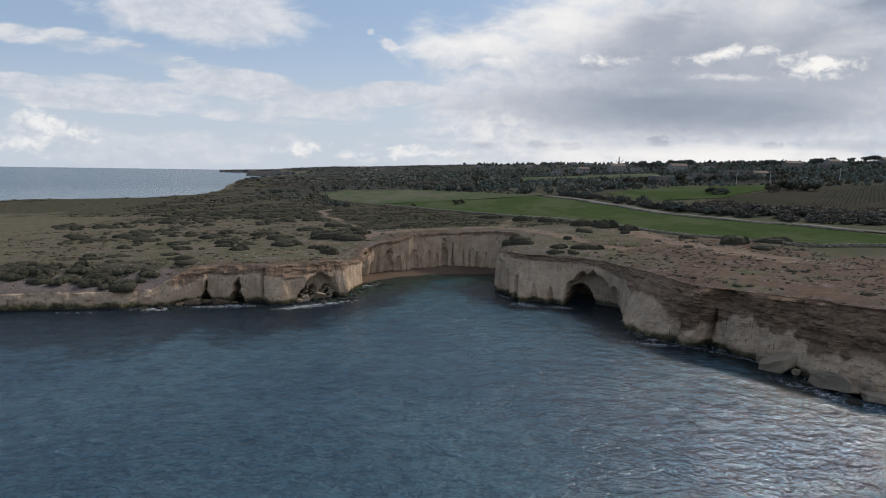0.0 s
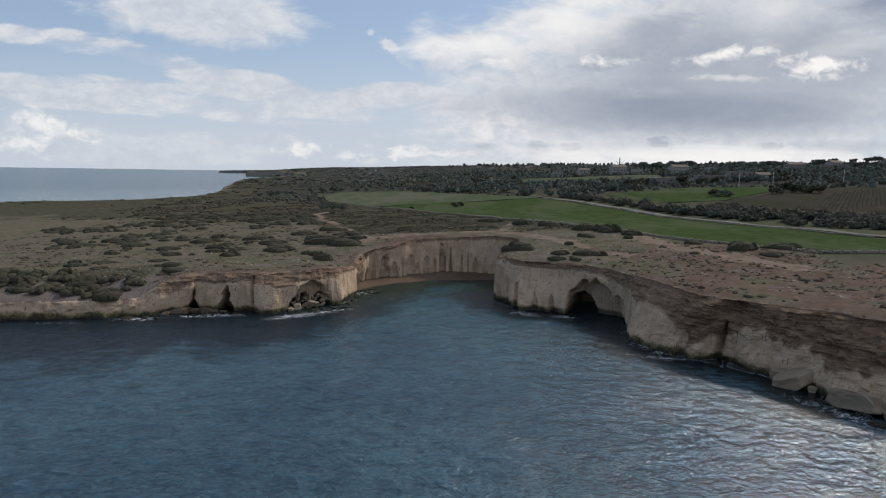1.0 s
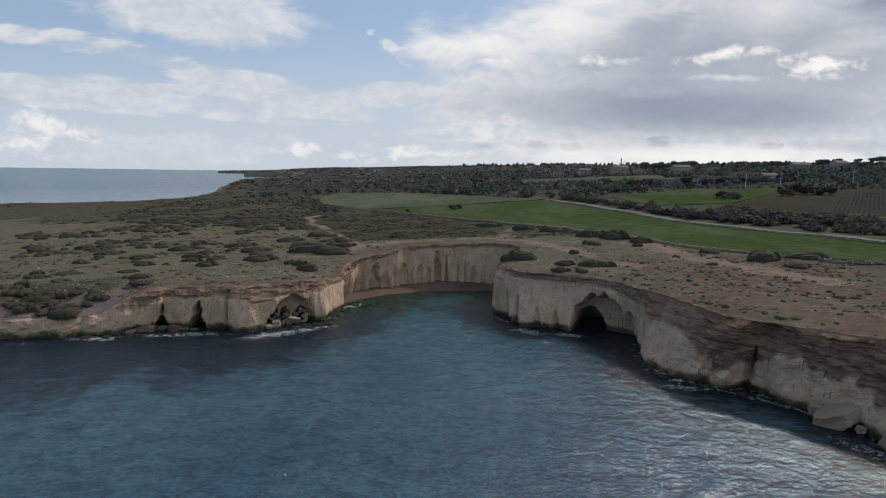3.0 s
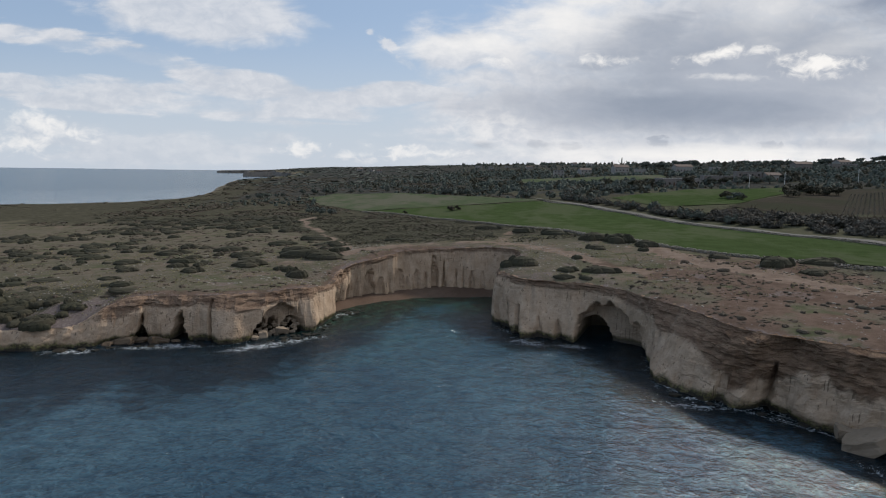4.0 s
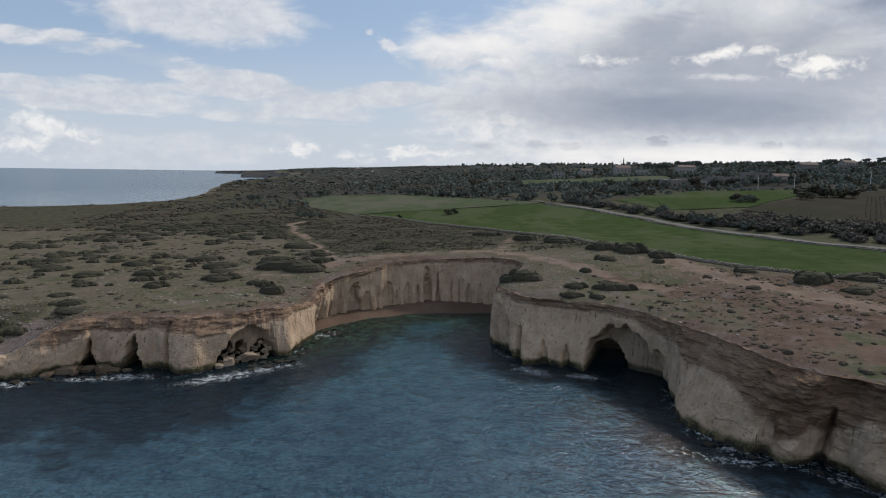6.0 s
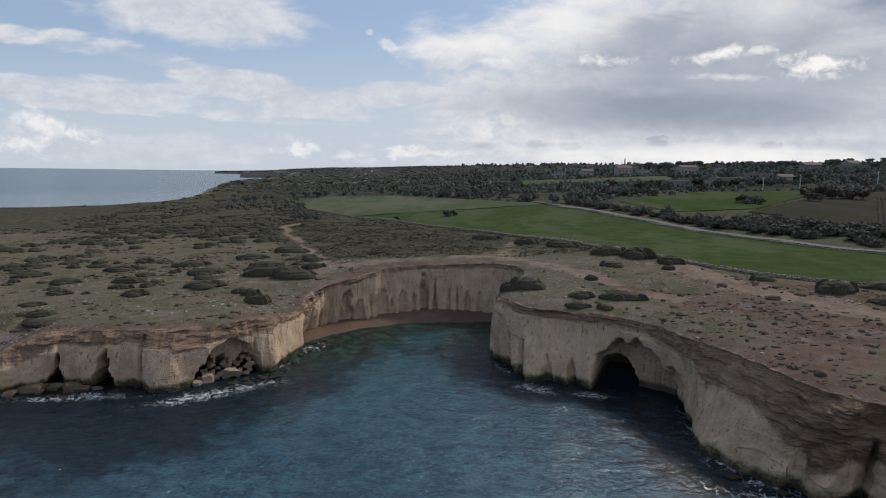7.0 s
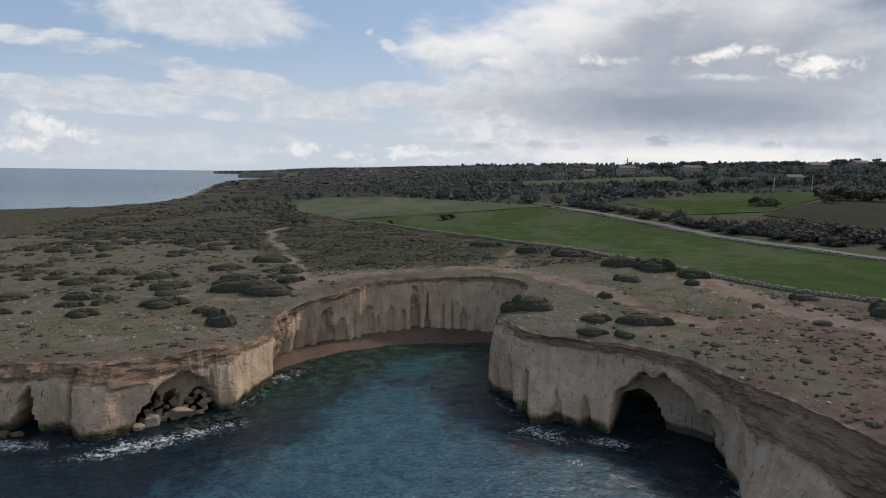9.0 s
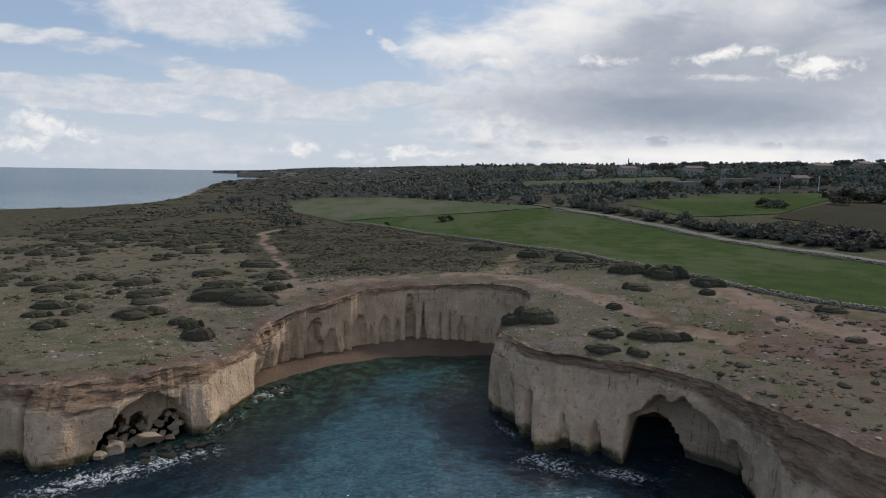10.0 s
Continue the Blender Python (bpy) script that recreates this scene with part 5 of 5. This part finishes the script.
# a few blocks on the beach
for k, (x, y, s) in enumerate([(-9.6, 135.2, 0.7), (-8.6, 135.8, 0.9), (-5.4, 136.7, 0.6), (-4.2, 136.2, 0.8), (-4.0, 137.2, 0.5), (7.4, 139.8, 1.0), (8.6, 140.0, 1.5), (9.4, 139.0, 0.9), (11.8, 139.8, 0.8), (-15.8, 128.4, 0.5), (1.4, 139.9, 0.5)]):
    boulder(PALE_STONES if k not in (3, 9, 10) else BROWN_STONES, k, x, y, 0.12 * (y - 134) * 0.6, s, k * 71, "loose limestone block on the brown beach", "blocks on the beach", 1.2, 0.9, 0.6)
# small pale stones lying about on the turf
chips = [stone_shape(r2, 6, 1, 0.6) for k in range(3)]
x, y = r2.uniform(-80, 70, 9000), r2.uniform(75, 150, 9000)
d = inland(x, y)
ok = (d > 0.5) & (d < 45) & (fbm(x / 7, y / 7, 4.4, 3) > 0.1)
x, y = x[ok][:2000], y[ok][:2000]
s = 0.15 + 0.45 * r2.rand(len(x)) ** 3
scatter("loose_stones", chips, np.column_stack((x, y, height(x, y), s * 1.3, s, s * 0.7, r2.uniform(0, 6.28, len(x)))), WALL_STONE, "small grey stones scattered over the turf", "stones")


# dry stone walls along the crop field
def stone_wall(points, tall, label):
    line = spline(points, 0.45)
    r = np.random.RandomState(len(points))
    rows = []
    for level in range(3):
        for side in (-0.22, 0.22):
            for (px, py), ang in zip(line[:-1], np.arctan2(np.diff(line[:, 1]), np.diff(line[:, 0]))):
                q = r.normal(0, 0.06, 2)
                if level == 2 and r.rand() < 0.35:
                    continue
                rows.append((px - math.sin(ang) * side + q[0], py + math.cos(ang) * side + q[1], level * tall / 3 + 0.1, r.uniform(0.4, 0.6), r.uniform(0.35, 0.5), tall / 2.2, ang + r.normal(0, 0.2)))
    rows = np.array(rows)
    rows[:, 2] += height(rows[:, 0], rows[:, 1])
    ob = scatter("dry_stone_wall", chips, rows, WALL_STONE, label, "wall")
    del ob["kind"]
    return ob


stone_wall([(-31, 253), (-14, 235), (-2.5, 218), (14, 197), (22, 185), (29.5, 174.5)], 0.6, "low grey dry stone wall half hidden by scrub")
stone_wall([(29.5, 174.5), (36.4, 157.5), (46.5, 136.2), (57.5, 121), (74, 110.5), (92, 104)], 0.62, "low grey dry stone wall beside the crop field")
stone_wall([(46, 284), (59.3, 243), (68, 201), (74.2, 175), (80.2, 156), (92, 127)], 0.8, "low grey dry stone wall along the farm road")


# ---- trees ----
def trunk_mesh(r, tall, girth):
    bm = bmesh.new()

    def limb(a, b, ra, rb, seg=6):
        a, b = Vector(a), Vector(b)
        q = (b - a).to_track_quat("Z", "Y").to_matrix().to_4x4()
        bmesh.ops.create_cone(bm, cap_ends=True, segments=seg, radius1=ra, radius2=rb, depth=(b - a).length, matrix=Matrix.Translation((a + b) / 2) @ q)
    fork = (r.uniform(-0.1, 0.1), r.uniform(-0.1, 0.1), tall * 0.5)
    limb((0, 0, -0.4), fork, girth, girth * 0.7)
    for k in range(4):
        a = k * 1.6 + r.uniform(-0.4, 0.4)
        limb(fork, (math.cos(a) * tall * 0.28, math.sin(a) * tall * 0.28, tall * r.uniform(0.72, 0.9)), girth * 0.55, girth * 0.15, 5)
    me = bpy.data.meshes.new("trunk")
    bm.to_mesh(me)
    bm.free()
    me.materials.append(BARK)
    return me


def tree(kind, tall, wide, mat, r, label, leaves=300, flat=False, slim=False, low=0.22):
    base = tagged(new(kind), label, "tree")
    t = new("trunk", trunk_mesh(r, tall, 0.035 * tall))
    t.parent = base
    rows = []
    if slim:
        rows = [(0, 0, tall * (0.15 + 0.17 * k), wide * 0.5 * (1 - 0.16 * k), wide * 0.5 * (1 - 0.16 * k), tall * 0.22) for k in range(5)]
    else:
        for k in range(8):
            a, q = k * 0.9 + r.uniform(-0.3, 0.3), wide * r.uniform(0.12, 0.34)
            w = wide * r.uniform(0.18, 0.28)
            rows.append((q * math.cos(a), q * math.sin(a), tall * (r.uniform(0.58, 0.78) if flat else r.uniform(low, low + 0.42)), w, w, tall * (0.17 if flat else r.uniform(0.16, 0.24))))
    v, f = foliage(rows, leaves, wide * 0.085, r, core=0.72, low=-0.6, seg=6, ring=3)
    c = new("crown", mesh_of("crown", v, f, mat))
    c.parent = base
    return base


r3 = np.random.RandomState(77)
ROUND = [tree("tree", 6.0, 6.2, HAZED_LEAF, r3, "dark evergreen tree with a rounded ragged crown", low=0.16) for k in range(3)]
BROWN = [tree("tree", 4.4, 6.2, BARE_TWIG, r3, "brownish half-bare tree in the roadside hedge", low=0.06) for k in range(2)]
PINE = tree("umbrella_pine", 11.0, 11.0, HAZED_LEAF, r3, "tall umbrella pine with a flat dark crown", 500, True)
CYPRESS = tree("cypress", 11.0, 2.6, HAZED_LEAF, r3, "slim dark cypress on the skyline", 260, False, True)
GREY = tree("tree", 5.2, 6.0, BUSH, r3, "grey-green olive tree with a broad crown")
used = set()


def stand(model, x, y, scale, turn, group, sink=0.0):
    m = pose(x, y, ground_z(x, y) - sink, 0, 0, turn) @ Matrix.Scale(scale, 4)
    if model.name not in used:
        used.add(model.name)
        model.matrix_basis = m
        ob = model
    else:
        ob = copy_thing(model, pose(x, y, ground_z(x, y) - sink, 0, 0, turn))
        ob.scale = (scale, scale, scale * 1.0)
    return tagged(ob, group=group)


def row_of(models, points, count, spread, scale, group):
    line = spline(points, 1.0)
    for k in range(count):
        p = line[r3.randint(len(line))] + r3.normal(0, spread, 2)
        stand(models[k % len(models)], p[0], p[1], scale * r3.uniform(0.65, 1.25), r3.uniform(0, 360), group)


row_of(BROWN + [ROUND[0]], [(57, 298), (69, 250), (79, 207), (86, 181)], 60, 1.4, 0.72, "roadside trees")
row_of(BROWN, [(89, 214), (97, 190), (107, 165), (122, 138)], 95, 4.2, 0.85, "roadside trees")
row_of(BROWN, [(86, 183), (93, 165), (105, 140)], 24, 1.5, 0.6, "roadside trees")
row_of(ROUND, [(56, 300), (66, 312), (86, 330), (110, 352)], 16, 4, 1.0, "trees at the end of the crop field")
row_of([GREY], [(150, 268), (166, 282), (176, 300)], 14, 5, 0.95, "olive trees by the far pasture")
row_of([GREY, ROUND[1]], [(120, 262), (124, 268)], 4, 3, 0.7, "trees in the far pasture")
row_of(ROUND, [(-110, 345), (-92, 385), (-62, 402), (-20, 400), (20, 352), (46, 318)], 44, 5, 0.85, "trees behind the meadow")
row_of([GREY, ROUND[2]], [(100, 370), (150, 385), (215, 385)], 26, 6, 1.1, "trees round the farm")
stand(ROUND[0], -45.5, 241, 0.80, 20, "trees by the meadow corner")
stand(ROUND[1], -41, 240.5, 0.72, 120, "trees by the meadow corner")
stand(ROUND[2], -49.5, 245, 0.85, 220, "trees by the meadow corner")
stand(GREY, 3.8, 245, 0.55, 0, "bushes on the field boundary")
stand(GREY, 6.6, 247, 0.5, 70, "bushes on the field boundary")
stand(GREY, -13, 237, 0.35, 70, "bushes on the field boundary")
for k in range(9):
    stand(PINE, 255 + r3.uniform(-25, 30), 690 + r3.uniform(-20, 20), r3.uniform(0.9, 1.25), r3.uniform(0, 360), "umbrella pines on the skyline")
for x, y in ((430, 700), (470, 690), (395, 720), (560, 760), (345, 690)):
    for k in range(4):
        stand(PINE, x + r3.uniform(-18, 18), y + r3.uniform(-14, 14), r3.uniform(0.7, 1.0), r3.uniform(0, 360), "umbrella pines on the skyline")
for x, y, s in ((195, 680, 1.6), (214, 690, 1.1), (300, 700, 1.0)):
    stand(CYPRESS, x, y, s, 0, "cypresses on the skyline")

# woods that close the distance
crowns = [unit_clump(11, 0.29, r3, 1) for k in range(5)]
x = np.concatenate((r3.uniform(-160, 420, 4800), r3.uniform(-300, 900, 6200), r3.uniform(-500, 1900, 3200)))
y = np.concatenate((r3.uniform(300, 560, 4800), r3.uniform(520, 1000, 6200), r3.uniform(950, 2100, 3200)))
d = inland(x, y)
ok = (d > 60) & ~open_land(x, y) & (x < 0.88 * y + 30) & (x > -0.5 * y) & (x > -150 + 0.09 * (y - 300) - 60 * r3.rand(len(x)))
ok &= fbm(x / 60, y / 45, 7.7, 3) > np.where(y < 560, -0.12, -0.35)
x, y = x[ok], y[ok]
s = (1.8 + 3.6 * r3.rand(len(x)) ** 2) * (1 + np.clip(y - 400, 0, 1500) / 1100) * smooth(-190, 60, x - 0.05 * y) ** 0.5
s = np.maximum(s, 1.2)
places = np.column_stack((x, y, height(x, y) - 0.2, s * r3.uniform(0.9, 1.4, len(x)), s, s * r3.uniform(0.6, 1.0, len(x)), r3.uniform(0, 6.28, len(x))))
half = r3.rand(len(x)) < 0.7
scatter("evergreen_wood", crowns, places[half], HAZED_LEAF, "dark evergreen woodland over the rising ground", "woodland")
scatter("olive_wood", crowns, places[~half], BUSH, "grey-green olive groves and maquis over the rising ground", "woodland")
# low maquis out to the far capes
x, y = r3.uniform(-1000, 250, 5200), r3.uniform(560, 2500, 5200)
ok = (inland(x, y) > 6) & (x < 60 - 0.05 * y) & (x > -0.45 * y)
x, y = x[ok][:2600], y[ok][:2600]
s = r3.uniform(2.5, 7.0, len(x)) * (1 + y / 1500)
scatter("far_maquis", tufts, np.column_stack((x, y, height(x, y) - 0.3, s * 1.6, s, np.clip(0.22 * s, 0.6, 2.4), r3.uniform(0, 6.28, len(x)))), HAZED_LEAF, "dark low maquis along the far shore", "scrub")
# vine rows
rows = []
for k in range(50):
    for t in np.arange(0, 1, 0.016):
        rows.append((116 + 2.4 * k + 60 * t, 188 + 1.1 * k + 85 * t))
rows = np.array(rows) + r3.normal(0, 0.15, (len(rows), 2))
rows = rows[in_poly(rows[:, 0], rows[:, 1], PLOUGH_AREA)]
m = len(rows)
scatter("vine_rows", tufts[:2], np.column_stack((rows, height(rows[:, 0], rows[:, 1]) + 0.2, np.full(m, 1.0), np.full(m, 0.45), r3.uniform(0.3, 0.55, m), np.full(m, 0.95))), BARE_TWIG, "rows of bare vines on ploughed soil", "vines")


# ---- houses ----
def box(bm, x0, x1, y0, y1, z0, z1):
    v = [bm.verts.new(p) for p in ((x0, y0, z0), (x1, y0, z0), (x1, y1, z0), (x0, y1, z0), (x0, y0, z1), (x1, y0, z1), (x1, y1, z1), (x0, y1, z1))]
    for f in ((3, 2, 1, 0), (4, 5, 6, 7), (0, 1, 5, 4), (1, 2, 6, 5), (2, 3, 7, 6), (3, 0, 4, 7)):
        bm.faces.new([v[k] for k in f])


def part(name, bm, mat, parent, label=""):
    me = bpy.data.meshes.new(name)
    bm.to_mesh(me)
    bm.free()
    me.materials.append(mat)
    ob = new(name, me)
    ob.parent = parent
    return tagged(ob, label)


def house(x, y, wide, deep, tall, turn, wall_mat, pitched, label, storeys=1):
    base = tagged(new("house"), label, "house", "houses among the trees")
    base.matrix_basis = pose(x, y, ground_z(x, y) - 0.3, 0, 0, turn)
    bm = bmesh.new()
    box(bm, -wide / 2, wide / 2, -deep / 2, deep / 2, 0, tall)
    if pitched:
        for sx in (-1, 1):
            a = [bm.verts.new((sx * wide / 2, q, h)) for q, h in ((-deep / 2, tall), (deep / 2, tall), (0, tall + deep * 0.22))]
            bm.faces.new(a if sx > 0 else a[::-1])
    part("wall", bm, wall_mat, base)
    bm = bmesh.new()
    if pitched:
        e, h, th = 0.4, tall + deep * 0.22, 0.22
        for sy in (-1, 1):
            v = [bm.verts.new(p) for p in ((-wide / 2 - e, sy * (deep / 2 + e), tall - 0.17), (wide / 2 + e, sy * (deep / 2 + e), tall - 0.17), (wide / 2 + e, 0, h), (-wide / 2 - e, 0, h),
                                           (-wide / 2 - e, sy * (deep / 2 + e), tall - 0.17 + th), (wide / 2 + e, sy * (deep / 2 + e), tall - 0.17 + th), (wide / 2 + e, 0, h + th), (-wide / 2 - e, 0, h + th))]
            for f in ((0, 1, 2, 3), (4, 5, 6, 7), (0, 1, 5, 4), (1, 2, 6, 5), (3, 0, 4, 7)):
                bm.faces.new([v[k] for k in f])
        bmesh.ops.recalc_face_normals(bm, faces=bm.faces)
        part("roof", bm, ROOF_TILE, base, "weathered clay tile roof")
    else:
        box(bm, -wide / 2 - 0.15, wide / 2 + 0.15, -deep / 2 - 0.15, deep / 2 + 0.15, tall, tall + 0.35)
        part("roof", bm, FLAT_ROOF, base, "flat roof with a low parapet")
    count = max(2, int(wide / 3.2))
    for s in range(storeys):
        z0 = 1.0 + s * 3.0
        for k in range(count):
            cx = -wide / 2 + wide * (k + 0.5) / count
            if s == 0 and k == count // 2:
                bm = bmesh.new()
                box(bm, cx - 0.55, cx + 0.55, -deep / 2 - 0.06, -deep / 2 + 0.1, 0.3, 2.5)
                part("door", bm, DOOR_PAINT, base, "brown painted door")
                continue
            bm = bmesh.new()
            for x0, x1, b0, b1 in ((-0.58, -0.46, 0, 1.35), (0.46, 0.58, 0, 1.35), (-0.46, 0.46, 0, 0.12), (-0.46, 0.46, 1.23, 1.35)):
                box(bm, cx + x0, cx + x1, -deep / 2 - 0.09, -deep / 2 + 0.05, z0 + b0, z0 + b1)
            w = part("window", bm, DOOR_PAINT, base)
            bm = bmesh.new()
            box(bm, cx - 0.46, cx + 0.46, -deep / 2 - 0.03, -deep / 2 + 0.04, z0 + 0.12, z0 + 1.23)
            part("pane", bm, PANE, w)
    return base


HOUSES = [
    (176, 404, 17, 10, 5.0, -8, 1, False, 1), (200, 412, 15, 9, 6.5, -10, 1, False, 2), (142, 395, 13, 9, 4.5, 12, 1, False, 1), (158, 400, 11, 8, 3.8, -5, 0, False, 1), (212, 405, 9, 7, 4.2, 0, 0, True, 1),
    (182, 640, 15, 11, 8.0, 5, 0, True, 2), (200, 632, 11, 8, 5.0, -12, 0, False, 1), (246, 640, 18, 10, 5.5, 8, 0, True, 1), (284, 650, 9, 8, 4.5, 0, 0, False, 1), (150, 660, 12, 9, 6.2, 10, 0, True, 2), (128, 690, 11, 8, 6.0, -6, 0, False, 2),
    (345, 600, 16, 10, 5.5, 0, 1, True, 1), (378, 590, 22, 9, 4.5, -5, 1, False, 1), (410, 640, 14, 10, 6.0, 10, 0, True, 2), (470, 640, 15, 10, 5.5, -8, 1, True, 1)]
for x, y, w, dd, hh, turn, old, pitched, st in HOUSES:
    house(x, y, w, dd, hh, turn, OLD_PLASTER if old else PLASTER, pitched,
          ("weathered grey farmhouse" if old else "white plastered house") + (" with a clay tile roof" if pitched else " with a flat roof") + " among trees", st)
for k in range(11):
    x, y = r3.uniform(-200, 330), r3.uniform(1050, 1400)
    house(x, y, r3.uniform(8, 14), r3.uniform(8, 10), r3.choice([3.6, 4.2, 6.2]), r3.uniform(-20, 20), PLASTER, r3.rand() < 0.5, "small white house on the distant rise", 2)


# utility poles by the farm
def utility_pole(x, y, tall):
    base = tagged(new("utility_pole"), "pale concrete utility pole beside the pasture", "pole", "utility poles")
    base.matrix_basis = pose(x, y, ground_z(x, y) - 0.3)
    bm = bmesh.new()
    bmesh.ops.create_cone(bm, cap_ends=True, segments=10, radius1=0.19, radius2=0.11, depth=tall, matrix=Matrix.Translation((0, 0, tall / 2)))
    part("pole", bm, POLE_PAINT, base)
    bm = bmesh.new()
    box(bm, -0.7, 0.7, -0.06, 0.06, tall - 0.9, tall - 0.75)
    part("crossarm", bm, POLE_PAINT, base)
    for q in (-0.6, 0.0, 0.6):
        bm = bmesh.new()
        bmesh.ops.create_cone(bm, cap_ends=True, segments=8, radius1=0.05, radius2=0.03, depth=0.22, matrix=Matrix.Translation((q, 0, tall - 0.66)))
        part("insulator", bm, PANE, base)


for x, y in ((190, 350), (168, 345), (232, 352)):
    utility_pole(x, y, 8.0)
